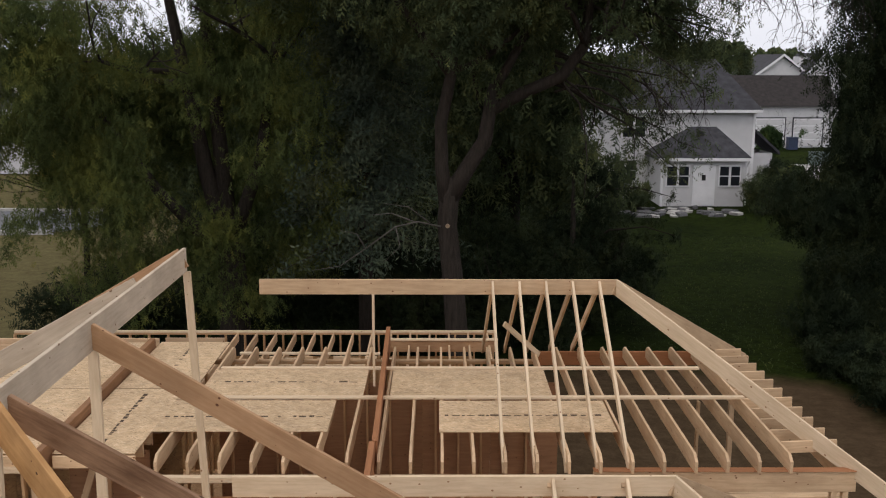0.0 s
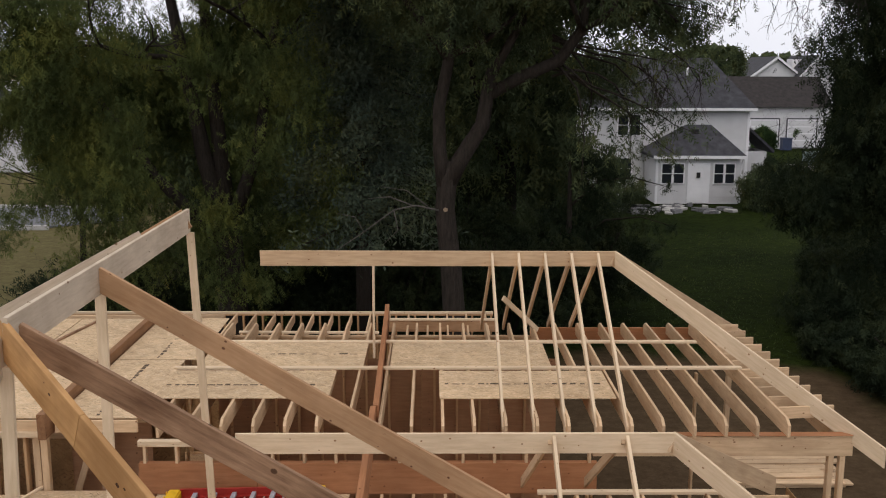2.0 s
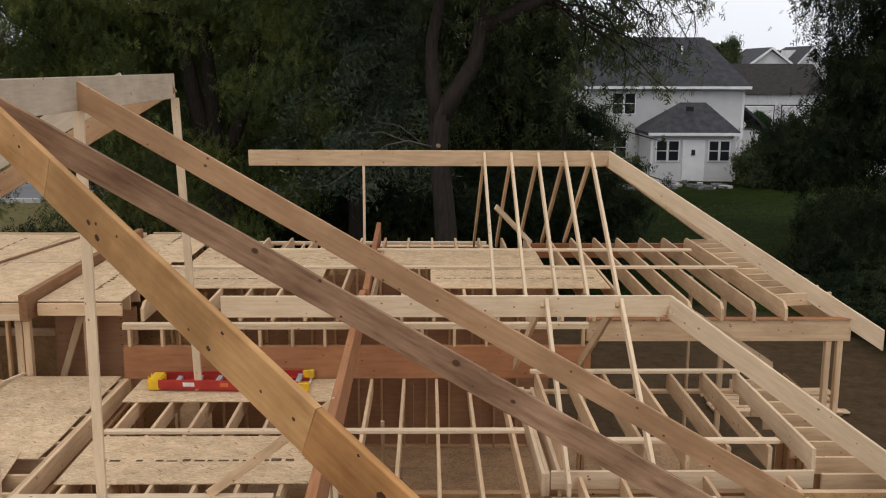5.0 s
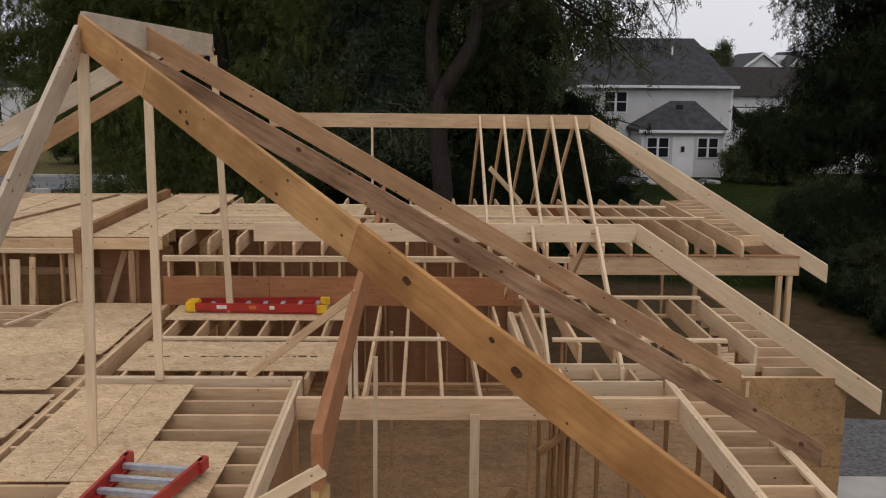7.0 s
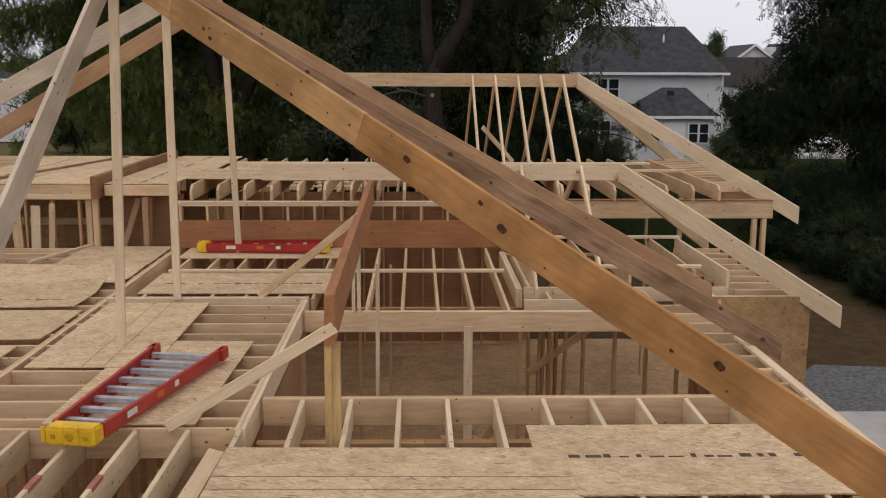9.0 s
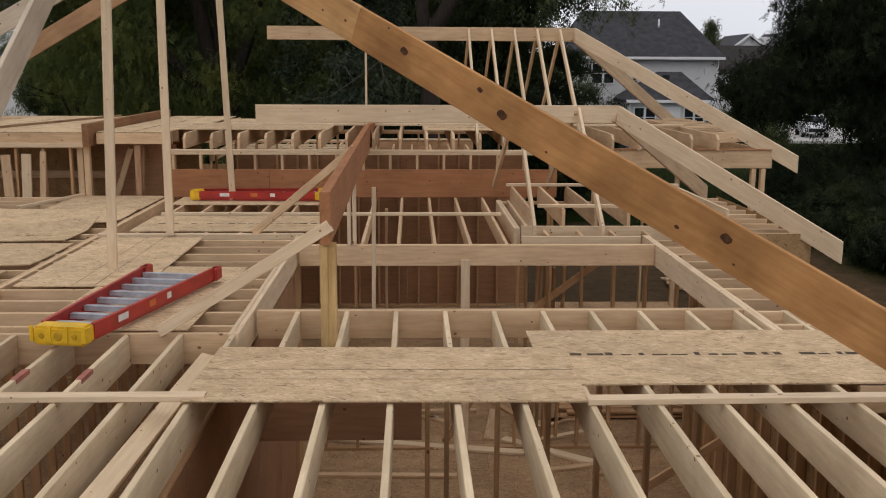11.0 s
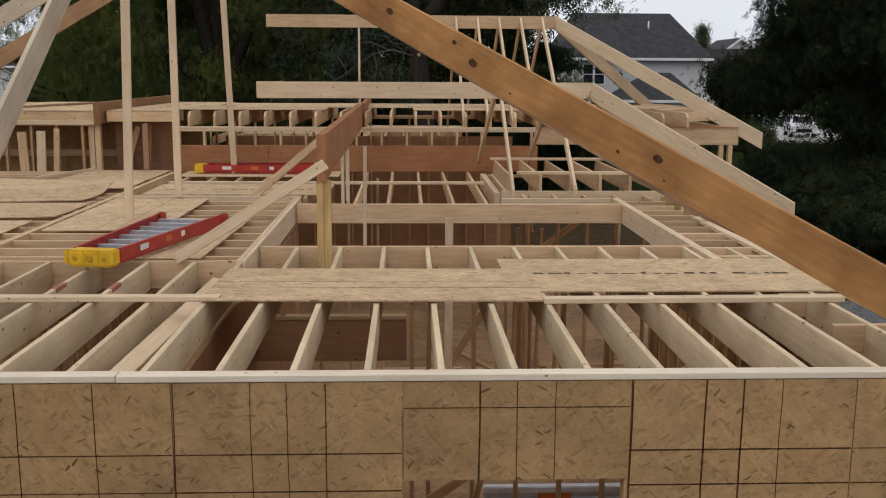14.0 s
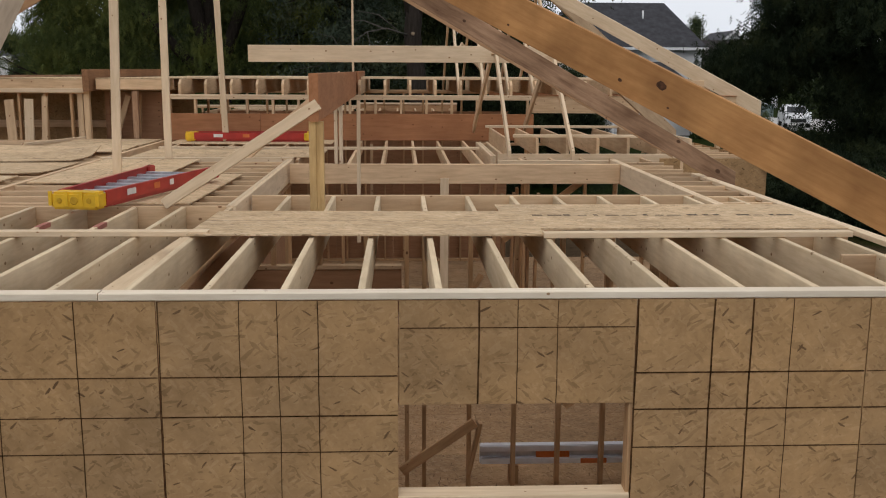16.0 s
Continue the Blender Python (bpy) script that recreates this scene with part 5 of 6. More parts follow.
def conifer(at, height, radius, label, seed, count, size, leaf=LEAF_C, tag="conifer", bare=0.08):
    gen = np.random.default_rng(seed)
    e = thing(tag, at, label, "conifer")
    b = Vector(at)
    verts, faces = tube_data([b, b + Vector((0, 0, height * 0.5)), b + Vector((0, 0, height))], [radius * 0.07, radius * 0.05, 0.02], 7)
    heads = []
    z = height * bare
    while z < height * 0.97:
        reach = radius * (1 - z / height) ** 0.8
        for k in range(6):
            a = gen.uniform(0, 2 * math.pi)
            r = reach * gen.uniform(0.65, 1.1)
            tip = b + Vector((r * math.cos(a), r * math.sin(a), z - r * 0.22))
            v, f = tube_data([b + Vector((0, 0, z)), tip], [0.03, 0.01], 4)
            o = len(verts)
            verts += v
            faces += [tuple(i + o for i in q) for q in f]
            for s in np.linspace(0.3, 1.0, 5):
                heads.append(tuple((b + Vector((0, 0, z))).lerp(tip, s)))
        z += height * 0.035
    under(new("trunk", mesh_of("trunk", verts, faces, BARK, True)), e, Matrix())
    heads = np.array(heads)
    c = heads[gen.integers(0, len(heads), count)] + gen.normal(size=(count, 3)) * size * 1.3
    under(new("crown", leaf_mesh("crown", c, size * gen.uniform(0.6, 1.3, count), leaf, gen, 0.6, 0.3)), e, Matrix())
    return e


conifer((-2.0, 24.8, -0.2), 15.0, 3.4, "blue-green conifer in deep shade behind the forked tree", 21, 50000, 0.17, bare=0.3)


def simple_tree(at, height, rx, label, seed, count, size, leaf, low=0.12):
    h = height
    return tree(at, label, seed,
                [([(0, 0, 0), (0.1, 0, h * 0.25), (0.0, 0, h * 0.5)], [rx * 0.07, rx * 0.055, rx * 0.04], 0),
                 ([(0, 0, h * 0.3), (rx * 0.25, 0, h * 0.55), (rx * 0.3, 0, h * 0.85)], [rx * 0.04, rx * 0.03, 0.03], 3),
                 ([(0, 0, h * 0.3), (-rx * 0.3, 0, h * 0.5), (-rx * 0.4, 0, h * 0.8)], [rx * 0.04, rx * 0.03, 0.03], 3)],
                leaf, count, size, rx * 0.12, extra=dome(0, 0, h * (0.5 + low / 2), rx, rx * 0.8, h * (0.5 - low / 2), 170, 0.25), droop=0.7,
                keep=lambda p: p[2] < h and abs(p[0]) < rx * 1.15)


LATE = []
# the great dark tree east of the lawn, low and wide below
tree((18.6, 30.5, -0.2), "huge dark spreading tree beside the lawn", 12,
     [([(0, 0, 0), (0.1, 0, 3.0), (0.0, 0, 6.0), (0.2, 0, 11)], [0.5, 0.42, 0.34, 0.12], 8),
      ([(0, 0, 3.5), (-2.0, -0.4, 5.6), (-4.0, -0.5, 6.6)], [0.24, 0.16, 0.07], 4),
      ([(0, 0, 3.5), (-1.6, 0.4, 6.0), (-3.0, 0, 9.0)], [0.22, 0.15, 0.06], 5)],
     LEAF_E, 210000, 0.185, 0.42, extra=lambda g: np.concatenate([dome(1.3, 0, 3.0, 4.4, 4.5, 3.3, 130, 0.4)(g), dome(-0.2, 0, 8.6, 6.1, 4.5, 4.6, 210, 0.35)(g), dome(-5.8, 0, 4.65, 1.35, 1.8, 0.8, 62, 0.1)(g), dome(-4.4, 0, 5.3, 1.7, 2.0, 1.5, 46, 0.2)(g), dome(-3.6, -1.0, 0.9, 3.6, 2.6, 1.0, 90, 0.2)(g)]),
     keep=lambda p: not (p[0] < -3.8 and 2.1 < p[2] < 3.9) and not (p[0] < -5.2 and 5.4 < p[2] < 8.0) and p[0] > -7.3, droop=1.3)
# low shrubs added to fill the dark ground beside the lawn
for k, (x, y, rx, ry, h) in enumerate([(15.3, 29.0, 1.7, 1.5, 1.7), (17.6, 31.0, 2.4, 2.0, 2.0), (16.4, 35.5, 2.2, 2.0, 1.7), (18.6, 40.5, 2.4, 2.2, 1.6), (20.6, 36.0, 2.6, 2.2, 2.2),
                                      (13.4, 24.5, 2.0, 2.0, 1.6), (14.6, 20.8, 2.3, 2.0, 1.5), (16.6, 26.0, 2.4, 2.2, 1.9), (13.0, 28.2, 1.6, 1.6, 1.3), (15.0, 17.0, 2.4, 2.0, 1.3), (12.7, 19.6, 1.6, 1.6, 1.1), (12.5, 22.8, 1.6, 1.5, 1.1), (13.0, 16.2, 1.5, 1.4, 1.0), (12.2, 26.0, 1.4, 1.3, 1.0)]):
    LATE.append(((x, y, -0.2), rx, ry, h, 120 + k))

# ragged boughs between the lawn and the white house
def sprays(gen):
    out = []
    for k in range(22):
        z = gen.uniform(1.6, 6.0)
        far = gen.uniform(0.8, 3.4 if z < 4.6 else 2.2)
        for u in np.linspace(0.25, 1.0, 6):
            out.append((far * u, gen.uniform(-0.7, 0.7), z - 0.5 * u * u + gen.normal() * 0.08))
    return np.array(out)


tree((4.4, 30.2, -0.2), "dark ragged tree with layered boughs before the white house", 71,
     [([(0, 0, 0), (0.05, 0, 2.5), (0.0, 0, 5.5)], [0.14, 0.11, 0.05], 0),
      ([(0, 0, 2.8), (1.2, -0.1, 3.6), (2.4, 0, 3.7), (3.4, 0, 3.4)], [0.05, 0.04, 0.025, 0.012], 0),
      ([(0, 0, 4.0), (1.0, 0.1, 4.9), (2.1, 0, 5.0), (3.2, 0, 4.7)], [0.05, 0.04, 0.025, 0.01], 0)],
     LEAF_E, 9000, 0.12, 0.13, extra=sprays, droop=0.8)

# woods behind
for k, (x, y, h, r, lf) in enumerate([(-8, 40, 9.8, 5.0, LEAF_B), (-2.5, 37, 17, 5.2, LEAF_B), (2.6, 33, 16, 4.2, LEAF_B), 
                                      (-19, 62, 8.0, 5.0, LEAF_A), (-25, 66, 6.5, 3.0, LEAF_B), (-4, 52, 17, 6.0, LEAF_B), (3.0, 54, 15, 5.0, LEAF_B), (-12, 54, 10.5, 6.0, LEAF_B)]):
    simple_tree((x, y, -0.2), h, r, "dark leafy tree in the woods beyond the lawn", 40 + k, 28000, 0.31, lf)
simple_tree((-14.6, 38.0, -0.2), 7.6, 2.0, "small airy tree turning yellow by the street", 60, 9000, 0.16, LEAF_A, 0.4)
simple_tree((5.7, 46.0, -0.2), 5.6, 2.6, "dark ragged tree beside the white house", 61, 16000, 0.18, LEAF_B)
simple_tree((29.8, 85, 0.2), 3.0, 1.0, "rounded green tree beyond the drive", 64, 6000, 0.32, LEAF_D)
conifer((35, 110, 0.5), 10.0, 1.9, "slim dark spruce on the skyline", 65, 9000, 0.32, LEAF_B, "spruce")


def bush(at, rx, ry, h, label, seed, count, size, leaf):
    gen = np.random.default_rng(seed)
    e = thing("bush", at, label, "bush")
    b = Vector(at)
    for k in range(7):
        a = gen.uniform(0, 6.28)
        v, f = tube_data([b, b + Vector((rx * 0.3 * math.cos(a), ry * 0.3 * math.sin(a), h * 0.4)), b + Vector((rx * 0.6 * math.cos(a), ry * 0.6 * math.sin(a), h * 0.75))], [0.06, 0.04, 0.015], 5)
        under(new("stem", mesh_of("stem", v, f, BARK, True)), e, Matrix())
    heads = dome(0, 0, h * 0.48, rx, ry, h * 0.5, 90, 0.2)(gen) + np.array(at)
    c = heads[gen.integers(0, len(heads), count)] + gen.normal(size=(count, 3)) * rx * 0.09
    c[:, 2] = np.maximum(c[:, 2], at[2] + 0.05)
    under(new("leaves", frond_mesh("leaves", c, size * gen.uniform(0.6, 1.3, count), leaf, gen, 0.3)), e, Matrix())


# shrubs whose leaf colour holds the canopy's shade
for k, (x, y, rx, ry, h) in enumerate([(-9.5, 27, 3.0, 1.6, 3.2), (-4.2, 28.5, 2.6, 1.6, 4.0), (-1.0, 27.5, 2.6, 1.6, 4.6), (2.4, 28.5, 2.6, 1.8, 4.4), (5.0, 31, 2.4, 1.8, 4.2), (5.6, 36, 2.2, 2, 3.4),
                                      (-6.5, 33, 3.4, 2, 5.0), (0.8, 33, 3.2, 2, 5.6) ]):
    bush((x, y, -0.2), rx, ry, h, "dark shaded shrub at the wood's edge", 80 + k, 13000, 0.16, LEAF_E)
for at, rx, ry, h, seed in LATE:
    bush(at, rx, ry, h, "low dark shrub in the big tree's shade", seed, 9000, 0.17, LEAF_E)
bush((20.6, 56.2, -0.2), 2.2, 1.6, 2.8, "clipped dark shrub by the bay wall", 100, 4500, 0.22, LEAF_B)
bush((21.8, 54.8, -0.2), 1.4, 1.3, 2.2, "dark shrub at the lawn's edge", 101, 4500, 0.22, LEAF_B)
bush((22.2, 61.6, -0.2), 1.4, 1.2, 2.9, "dark shrub beside the lean-to", 103, 4000, 0.22, LEAF_E)
bush((11.2, 57, -0.2), 2.0, 1.4, 2.2, "dark shrub by the house wall", 102, 4000, 0.22, LEAF_B)

# bare drooping twigs overhead, from a limb out of view
tw = thing("hanging_twigs", (8.6, 22.0, 12.5), "bare drooping twigs hanging against the sky", "twigs")
gen = np.random.default_rng(9)
verts, faces = [], []


def droop_twig(p, d, length, r, depth):
    pts = [Vector(p)]
    dd = Vector(d)
    for i in range(6):
        dd = (dd + Vector(gen.normal(size=3)) * 0.22 + Vector((0, 0, -0.22))).normalized()
        pts.append(pts[-1] + dd * length / 6)
    vv, ff = tube_data(pts, [r * (1 - 0.8 * i / 6) for i in range(7)], 4)
    o = len(verts)
    verts.extend(vv)
    faces.extend(tuple(i + o for i in q) for q in ff)
    if depth:
        for k in range(4):
            droop_twig(pts[int(gen.integers(1, 6))], Vector(gen.normal(size=3)) + dd * 0.6, length * 0.55, r * 0.6, depth - 1)


for k in range(12):
    verts, faces = [], []
    droop_twig((gen.uniform(6.9, 9.6), 22 + gen.uniform(-0.8, 0.8), gen.uniform(10.4, 11.0)), (gen.normal() * 0.7, 0, -0.4), 1.25, 0.014, 2)
    under(new("twig", mesh_of("twig", verts, faces, BARK)), tw, Matrix())
for k in range(7):
    verts, faces = [], []
    droop_twig((gen.uniform(4.6, 6.4), 22 + gen.uniform(-0.6, 0.6), gen.uniform(8.0, 9.2)), (gen.normal() * 0.7 + 0.5, 0, -0.3), 1.4, 0.016, 2)
    under(new("twig", mesh_of("twig", verts, faces, BARK)), tw, Matrix())

# leafy bough reaching over the lawn from the forked tree
bough = thing("leafy_bough", (5.8, 22.0, 10.0), "ragged leafy bough against the pale sky", "bough")
heads = []
for k in range(25):
    p = Vector((3.2, 21.9, 10.6 + gen.uniform(-0.6, 1.0))) if k < 16 else Vector((2.7, 21.9, 8.6 + gen.uniform(-0.5, 0.5)))
    d = Vector((gen.uniform(0.6, 1.2), gen.uniform(-0.3, 0.3), gen.uniform(-0.25, 0.45) if k < 16 else gen.uniform(-1.0, 0.1)))
    pts = [p]
    for i in range(7):
        d = (d + Vector(gen.normal(size=3)) * 0.2 + Vector((0, 0, -0.07))).normalized()
        pts.append(pts[-1] + d * 0.55)
    v, f = tube_data(pts, [0.035 * (1 - 0.8 * i / 7) for i in range(8)], 5)
    under(new("branch", mesh_of("branch", v, f, BARK, True)), bough, Matrix())
    heads += [tuple(q) for q in pts[2 if k < 16 else 4:]]
heads = np.array(heads)
c = heads[gen.integers(0, len(heads), 5200)] + gen.normal(size=(5200, 3)) * np.array([0.2, 0.2, 0.17])
under(new("leaves", frond_mesh("leaves", c, 0.13 * gen.uniform(0.6, 1.3, 5200), LEAF_B, gen, 0.8)), bough, Matrix())

# wooded skyline
gen = np.random.default_rng(77)
n = 16000
x = gen.uniform(-260, 330, n)
hgt = 10.2 + 2.0 * np.sin(x * 0.021) + 2.0 * np.sin(x * 0.083 + 1) + 1.2 * np.sin(x * 0.31)
cz = 2 + (hgt - 2) * gen.uniform(0, 1, n) ** 0.6
woods = new("woods", leaf_mesh("woods", np.stack([x, 300 + gen.uniform(-14, 14, n), cz], 1), gen.uniform(1.8, 4.2, n), LEAF_B, gen, 0.2, 0.8))
PLACE[woods.name] = Matrix()
tagged(woods, "low dark wooded ridge along the skyline", "woods", kind="stuff")

# grass tufts at the lawn's near edge
n = 9000
gx, gy = gen.uniform(6, 22, n), gen.uniform(26, 48, n)
tufts = new("grass", leaf_mesh("grass", np.stack([gx, gy, np.full(n, -0.08)], 1), gen.uniform(0.07, 0.15, n), LEAF_B, gen, -1.5, 0.14))
PLACE[tufts.name] = Matrix()
tagged(tufts, "short dark grass on the shaded lawn", "grass", kind="stuff")


# ---- houses ----
def hip_roof(parent, x0, x1, y0, y1, z, ridge_x0, ridge_x1, ridge_y, top, mat, eave=0.4):
    bm = bmesh.new()
    a = [bm.verts.new(p) for p in ((x0 - eave, y0 - eave, z), (x1 + eave, y0 - eave, z), (x1 + eave, y1 + eave, z), (x0 - eave, y1 + eave, z))]
    low_v = [bm.verts.new(v.co - Vector((0, 0, 0.18))) for v in a]
    r0, r1 = bm.verts.new((ridge_x0, ridge_y, top)), bm.verts.new((ridge_x1, ridge_y, top))
    for q in ((a[0], a[1], r1, r0), (a[2], a[3], r0, r1), (a[1], a[2], r1), (a[3], a[0], r0)):
        bm.faces.new(q)
    for i in range(4):
        bm.faces.new((low_v[i], low_v[(i + 1) % 4], a[(i + 1) % 4], a[i]))
    bm.faces.new(low_v[::-1])
    roof = part("roof", bm, mat, parent, "grey shingle roof", Matrix())
    bm = bmesh.new()
    box(bm, (x0 - eave, y0 - eave - 0.1, z - 0.2), (x1 + eave, y0 - eave - 0.005, z - 0.02))
    part("gutter", bm, TRIMWHITE, roof, "white gutter", Matrix())
    return roof


def siding_wall(parent, x0, x1, y0, y1, z0, z1, mat=SIDING):
    """A house body of lapped boards: each course leans out a little at its foot."""
    bm = bmesh.new()
    courses = max(4, int((z1 - z0) / 0.2))
    below = None
    for k in range(courses):
        a, b = z0 + (z1 - z0) * k / courses, z0 + (z1 - z0) * (k + 1) / courses
        q = [[bm.verts.new((cx, cy, zz)) for cx, cy in ((x0 - o, y0 - o), (x1 + o, y0 - o), (x1 + o, y1 + o), (x0 - o, y1 + o))] for zz, o in ((a, 0.02), (b, 0.0))]
        for i in range(4):
            j = (i + 1) % 4
            bm.faces.new((q[0][i], q[0][j], q[1][j], q[1][i]))
            if below:
                bm.faces.new((below[i], below[j], q[0][j], q[0][i]))
        below = q[1]
    return part("wall", bm, mat, parent, "white lap siding", Matrix())


def house_window(parent, x0, x1, z0, z1, y, leaves=2):
    w = part_block("window", (x0, y - 0.05, z0), (x1, y + 0.02, z1), TRIMWHITE, parent, "white framed window")
    step_x = (x1 - x0) / leaves
    for k in range(leaves):
        a, b = x0 + k * step_x + 0.08, x0 + (k + 1) * step_x - 0.08
        zm = (z0 + z1) / 2
        for lo, hi in ((z0 + 0.08, zm - 0.03), (zm + 0.03, z1 - 0.08)):
            part_block("pane", (a, y - 0.075, lo), (b, y - 0.055, hi), GLASS, w, "dark glass pane")
    return w


def part_block(name, lo, hi, mat, parent, label=""):
    bm = bmesh.new()
    box(bm, lo, hi)
    return part(name, bm, mat, parent, label, Matrix())


def house_thing(at, label):
    return thing("house", at, label, "house")


h1 = house_thing((15.6, 66, 0), "white two-storey house with charcoal hip roof and bay")
siding_wall(h1, 10.6, 20.8, 62.3, 70, -0.1, 5.72)
hip_roof(h1, 10.6, 20.8, 62.3, 70, 5.78, 12.0, 19.1, 66.1, 9.03, SHINGLE)
siding_wall(h1, 14.0, 19.2, 58.6, 62.25, -0.1, 2.86)
hip_roof(h1, 14.0, 19.2, 58.6, 62.3, 2.98, 16.2, 17.85, 60.6, 4.76, SHINGLE, 0.3)
house_window(h1, 12.1, 13.7, 3.9, 5.35, 62.27)
house_window(h1, 14.25, 15.75, 1.15, 2.5, 58.57)
house_window(h1, 17.55, 18.95, 1.15, 2.5, 58.57)
house_window(h1, 11.6, 13.2, 1.0, 2.5, 62.27)
part_block("door", (15.95, 58.52, -0.05), (17.35, 58.57, 2.5), TRIMWHITE, h1, "plain white door panel")
part_block("lamp", (16.5, 58.44, 1.55), (16.72, 58.52, 1.9), RUBBER, h1, "small dark wall lamp")
part_block("vent", (16.3, 59.2, 4.25), (16.7, 59.5, 4.55), RUBBER, h1, "dark roof vent")
part_block("corner_trim", (20.74, 62.24, -0.1), (20.9, 62.4, 5.7), TRIMWHITE, h1)
part_block("corner_trim", (13.94, 58.54, -0.1), (14.08, 58.66, 2.86), TRIMWHITE, h1)
v, f = tube_data([(17.2, 64.6, 7.6), (17.2, 64.6, 8.4)], [0.06, 0.06], 8)
under(new("vent_pipe", mesh_of("vent_pipe", v, f, TRIMWHITE, True)), h1, Matrix())
v, f = tube_data([(19.35, 58.25, 2.8), (19.3, 58.5, 2.4), (19.3, 58.52, 0.0)], [0.05, 0.05, 0.05], 6)
under(new("downpipe", mesh_of("downpipe", v, f, TRIMWHITE)), h1, Matrix())
bm = bmesh.new()
q = [bm.verts.new(p) for p in ((20.95, 63.2, 4.7), (23.0, 63.2, 2.9), (23.0, 66.6, 2.9), (20.95, 66.6, 4.7))]
up = bmesh.ops.extrude_face_region(bm, geom=[bm.faces.new(q)])["geom"]
for vv in up:
    if isinstance(vv, bmesh.types.BMVert):
        vv.co.z -= 0.2
part("side_roof", bm, SHINGLE, h1, "dark lean-to roof", Matrix())
siding_wall(h1, 20.9, 22.6, 63.6, 66.2, -0.1, 2.8)
terrace = tagged(new("terrace"), "low stone terrace with scattered pale slabs", "terrace", kind="structure")
PLACE[terrace.name] = Matrix()
rnd = random.Random(3)
for k in range(46):
    sx, sy = rnd.uniform(11.0, 18.2), rnd.uniform(54.6, 57.8)
    a, w, d, h = rnd.uniform(0, math.pi), rnd.uniform(0.12, 0.5), rnd.uniform(0.1, 0.3), rnd.uniform(0.04, 0.16)
    bm = bmesh.new()
    made = box(bm, (-w, -d, -0.12), (w, d, h))
    for v in made:
        v.co += Vector((rnd.uniform(-0.08, 0.08), rnd.uniform(-0.08, 0.08), rnd.uniform(-0.04, 0.04)))
    bmesh.ops.bevel(bm, geom=bm.edges[:], offset=0.03, segments=1, affect="EDGES")
    part("stone", bm, rnd.choice((CONCRETE, GRAVEL, GRAVEL)), terrace, "", pose(sx, sy, -0.08, 0, 0, math.degrees(a)))

h2 = house_thing((34, 99, 1), "white garage wing with a dark brown roof")
siding_wall(h2, 29.6, 39.5, 95, 103, 0.3, 4.45)
bm = bmesh.new()
q = [bm.verts.new(p) for p in ((29.0, 94.5, 4.5), (40, 94.5, 4.5), (40, 99, 7.5), (29.0, 99, 7.5), (40, 103.5, 4.5), (29.0, 103.5, 4.5))]
bm.faces.new(q[:4])
bm.faces.new((q[3], q[2], q[4], q[5]))
bm.faces.new((q[0], q[3], q[5]))
bm.faces.new((q[1], q[4], q[2]))
part("roof", bm, SHINGLE_B, h2, "dark brown shingle roof", Matrix())
for gx0 in (31.8, 35.6):
    part_block("door_surround", (gx0 - 0.12, 94.93, 0.45), (gx0 + 3.02, 94.99, 3.42), SHINGLE, h2, "grey door surround")
    gd = part_block("garage_door", (gx0, 94.9, 0.5), (gx0 + 2.9, 94.97, 3.3), TRIMWHITE, h2, "white panelled garage door")
    for r in range(4):
        part_block("door_panel", (gx0 + 0.1, 94.86, 0.58 + 0.68 * r), (gx0 + 2.8, 94.9, 1.16 + 0.68 * r), SIDING, gd)
bin_t = thing("rubbish_bin", (34.9, 93, 1.0), "dark blue rubbish bin by the garage", "bin")
part_block("bin_body", (34.4, 92.6, 0.4), (35.3, 93.4, 1.5), BLUEBIN, bin_t)
part_block("lid", (34.36, 92.55, 1.5), (35.34, 93.45, 1.6), BLUEBIN, bin_t)


ubox = thing("utility_box", (33.0, 81.6, 0.0), "grey-green metal utility box beside the drive", "utility box")
part_block("plinth", (32.2, 81.2, -0.1), (33.8, 82.0, 0.12), CONCRETE, ubox)
part_block("cabinet", (32.25, 81.25, 0.12), (33.75, 81.95, 1.15), BOXGREEN, ubox)
part_block("lid", (32.2, 81.2, 1.15), (33.8, 82.0, 1.22), BOXGREEN, ubox)
part_block("door_seam", (32.98, 81.235, 0.2), (33.02, 81.249, 1.1), RUBBER, ubox)


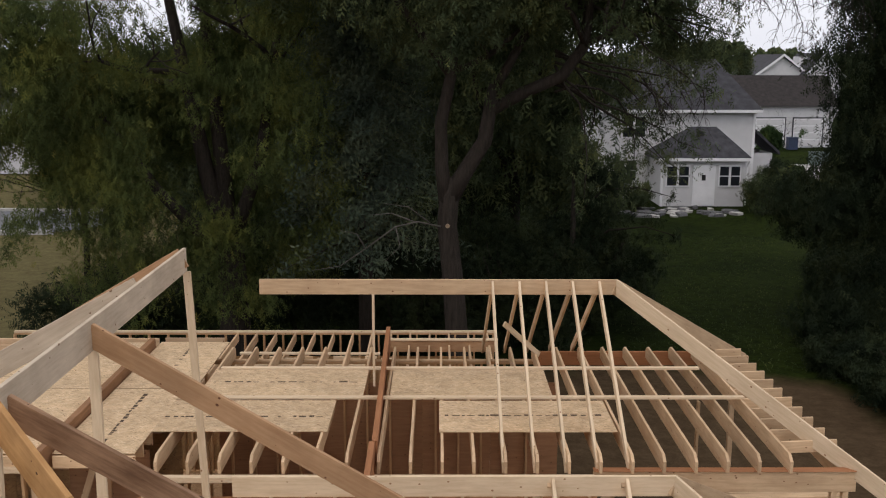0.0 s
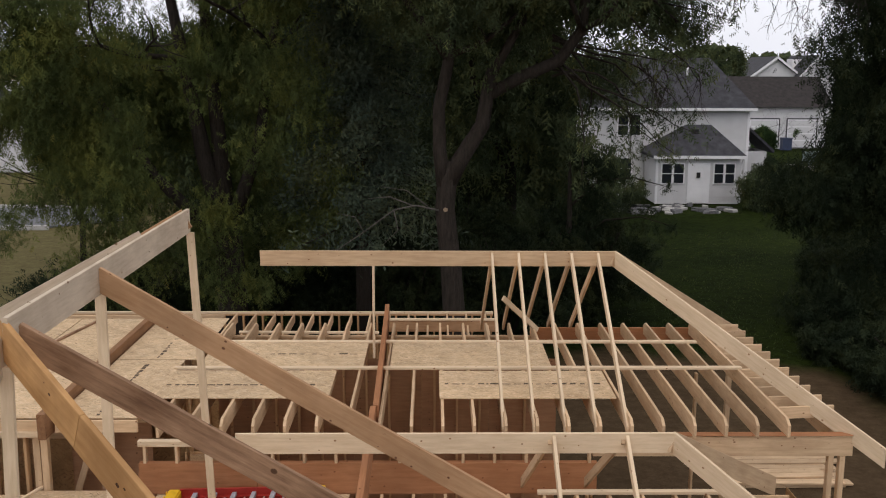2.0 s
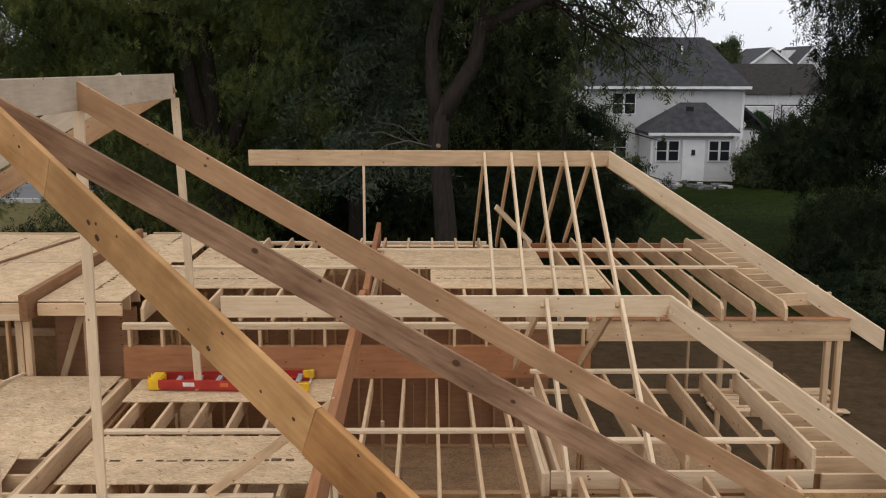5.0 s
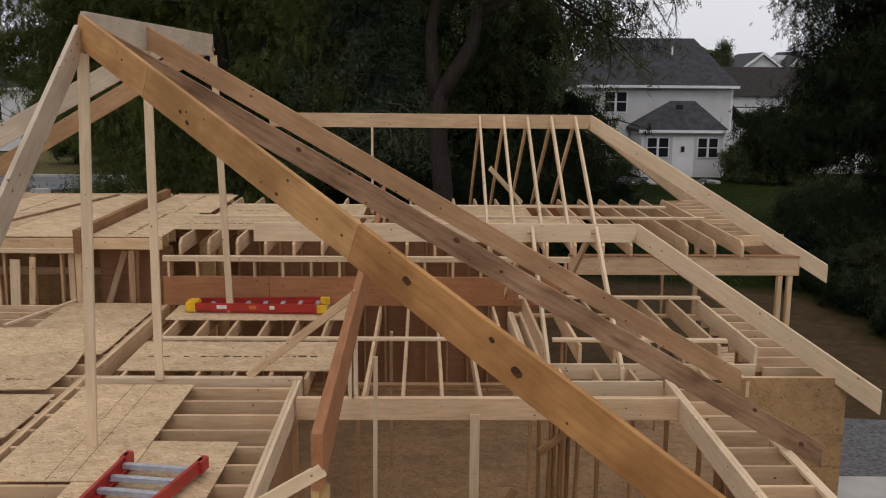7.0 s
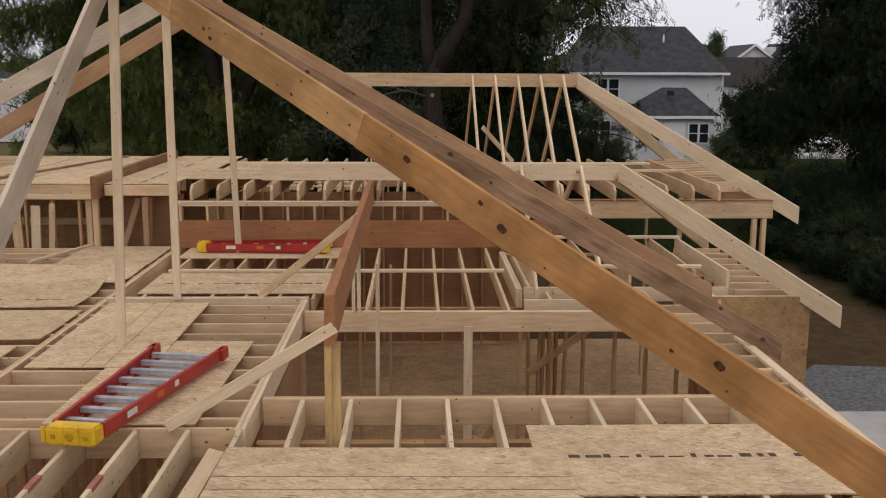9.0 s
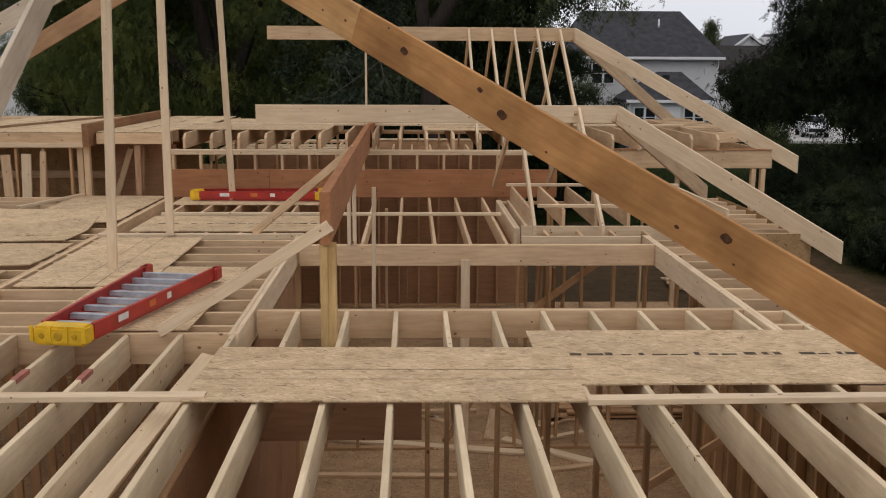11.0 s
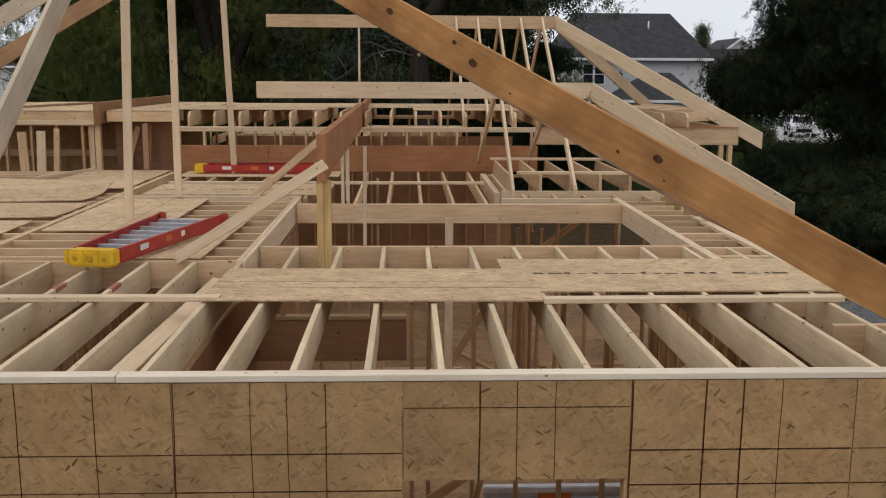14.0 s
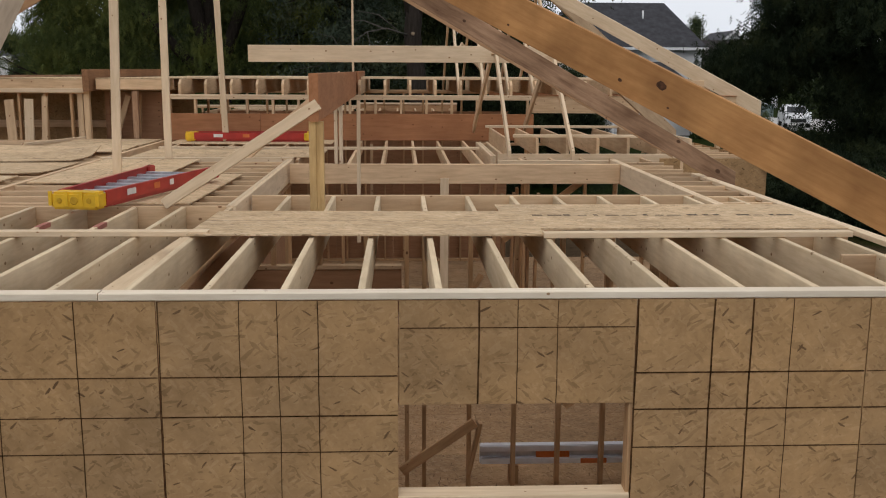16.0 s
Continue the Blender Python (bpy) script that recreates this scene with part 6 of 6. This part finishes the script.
def gable_house(at, x0, x1, y0, y1, z0, z1, top, label, mat=SHINGLE):
    h = house_thing(at, label)
    siding_wall(h, x0, x1, y0, y1, z0, z1)
    xm = (x0 + x1) / 2
    bm = bmesh.new()
    g = [bm.verts.new(p) for p in ((x0, y0, z1), (x1, y0, z1), (xm, y0, top - 0.15))]
    bm.faces.new(g)
    part("gable", bm, SIDING, h, "", Matrix())
    bm = bmesh.new()
    g2 = [bm.verts.new(p) for p in ((x0, y1, z1), (xm, y1, top - 0.15), (x1, y1, z1))]
    bm.faces.new(g2)
    part("gable", bm, SIDING, h, "", Matrix())
    for s, ex in ((-1, x0 - 0.5), (1, x1 + 0.5)):
        bm = bmesh.new()
        zz = z1 - 0.5 * (top - z1) / (x1 - xm)
        a = [bm.verts.new(p) for p in ((ex, y0 - 0.5, zz), (xm, y0 - 0.5, top), (xm, y1 + 0.5, top), (ex, y1 + 0.5, zz))]
        up = bmesh.ops.extrude_face_region(bm, geom=[bm.faces.new(a)])["geom"]
        for vv in up:
            if isinstance(vv, bmesh.types.BMVert):
                vv.co.z += 0.22
        part("roof", bm, mat, h, "grey shingle roof", Matrix())
        bm = bmesh.new()
        a = [bm.verts.new(p) for p in ((ex, y0 - 0.58, zz - 0.1), (xm, y0 - 0.58, top - 0.1), (xm, y0 - 0.58, top + 0.26), (ex, y0 - 0.58, zz + 0.26))]
        bm.faces.new(a)
        part("barge_board", bm, TRIMWHITE, h, "white barge board", Matrix())
    return h


h3 = gable_house((46.5, 134, 2), 42.9, 50.2, 130, 140, 1.5, 7.0, 9.7, "white gabled house on the rise")
part_block("chimney", (49.8, 133, 5), (52.0, 135, 9.6), TRIMWHITE, h3, "pale boxed chimney")
gable_house((51.6, 131, 2), 49.2, 54.0, 128.5, 138, 1.5, 7.2, 9.9, "small white gabled house end on the rise")
gable_house((37.5, 170, 3), 33.5, 40.0, 170, 180, 2, 8.5, 11.0, "pale gabled house among far trees")

h4 = house_thing((-40, 79, 0.2), "white house with a grey roof across the street")
siding_wall(h4, -50, -31.8, 75, 83, 0.0, 5.0)
hip_roof(h4, -50, -31.8, 75, 83, 5.1, -46, -37, 79, 7.6, SHINGLE)
house_window(h4, -35.0, -33.9, 2.4, 4.0, 74.97, 1)
house_window(h4, -38.0, -36.4, 2.4, 4.0, 74.97)
part_block("chimney", (-34.6, 77, 5.2), (-33.4, 78, 7.2), TRIMWHITE, h4, "white boxed chimney")


# ---- parked car ----
def parked_car(at, turn, label):
    """A small crossover, nose towards its own -y."""
    m = pose(*at, 0, 0, turn)
    e = thing("car", at, label, "car")
    prof = [(-2.15, 0.35), (-2.2, 0.75), (-2.05, 0.92), (-1.1, 1.05), (-0.45, 1.55), (0.2, 1.66), (1.3, 1.62), (2.0, 1.15), (2.15, 0.95), (2.15, 0.4)]
    bm = bmesh.new()
    rows_ = []
    for xx, sq in ((-0.92, 0.9), (-0.86, 1.0), (-0.55, 1.02), (0.55, 1.02), (0.86, 1.0), (0.92, 0.9)):
        row = []
        for yy, zz in prof:
            tuck = 0.0 if zz < 1.06 else (zz - 1.05) * 0.32
            row.append(bm.verts.new((xx * (1 - tuck), yy * (0.98 if sq < 1 else 1), zz * (1 if sq >= 1 else 0.97))))
        rows_.append(row)
    for a, b in zip(rows_, rows_[1:]):
        for i in range(len(prof) - 1):
            bm.faces.new((a[i], a[i + 1], b[i + 1], b[i]))
    bm.faces.new(rows_[0])
    bm.faces.new(rows_[-1][::-1])
    for a, b in zip(rows_, rows_[1:]):
        bm.faces.new((a[0], b[0], b[-1], a[-1]))
    part("body", bm, CARPAINT, e, "white car body", m)
    bm = bmesh.new()
    q = [bm.verts.new(p) for p in ((-0.72, -1.07, 1.09), (0.72, -1.07, 1.09), (0.62, -0.5, 1.53), (-0.62, -0.5, 1.53))]
    bm.faces.new(q)
    part("windscreen", bm, GLASS, e, "dark windscreen", m)
    for s in (-1, 1):
        bm = bmesh.new()
        q = [bm.verts.new(p) for p in ((s * 0.925, -0.9, 1.07), (s * 0.925, 1.4, 1.07), (s * 0.80, 1.15, 1.52), (s * 0.79, -0.4, 1.5))]
        bm.faces.new(q)
        part("side_window", bm, GLASS, e, "dark side window", m)
        for yy in (-1.35, 1.35):
            v, f = tube_data([(s * 0.70, yy, 0.34), (s * 0.95, yy, 0.34)], [0.34, 0.34], 18)
            wheel = under(new("wheel", mesh_of("wheel", v, f, RUBBER)), e, m)
            v, f = tube_data([(s * 0.90, yy, 0.34), (s * 0.965, yy, 0.34)], [0.21, 0.19], 14)
            under(new("rim", mesh_of("rim", v, f, ALU)), wheel, m)
        bm = bmesh.new()
        box(bm, (s * 0.68 - 0.2, -2.215, 0.72), (s * 0.68 + 0.2, -2.1, 0.86))
        part("headlight", bm, ALU, e, "clear headlight", m)
        bm = bmesh.new()
        box(bm, (s * 1.02 - 0.1, -0.85, 1.0), (s * 1.02 + 0.1, -0.7, 1.14))
        part("mirror", bm, CARPAINT, e, "door mirror", m)
    bm = bmesh.new()
    box(bm, (-0.55, -2.225, 0.42), (0.55, -2.15, 0.68))
    part("grille", bm, RUBBER, e, "dark grille", m)


parked_car((30.0, 67.6, 0.02), -14, "white crossover car parked on a pale drive")
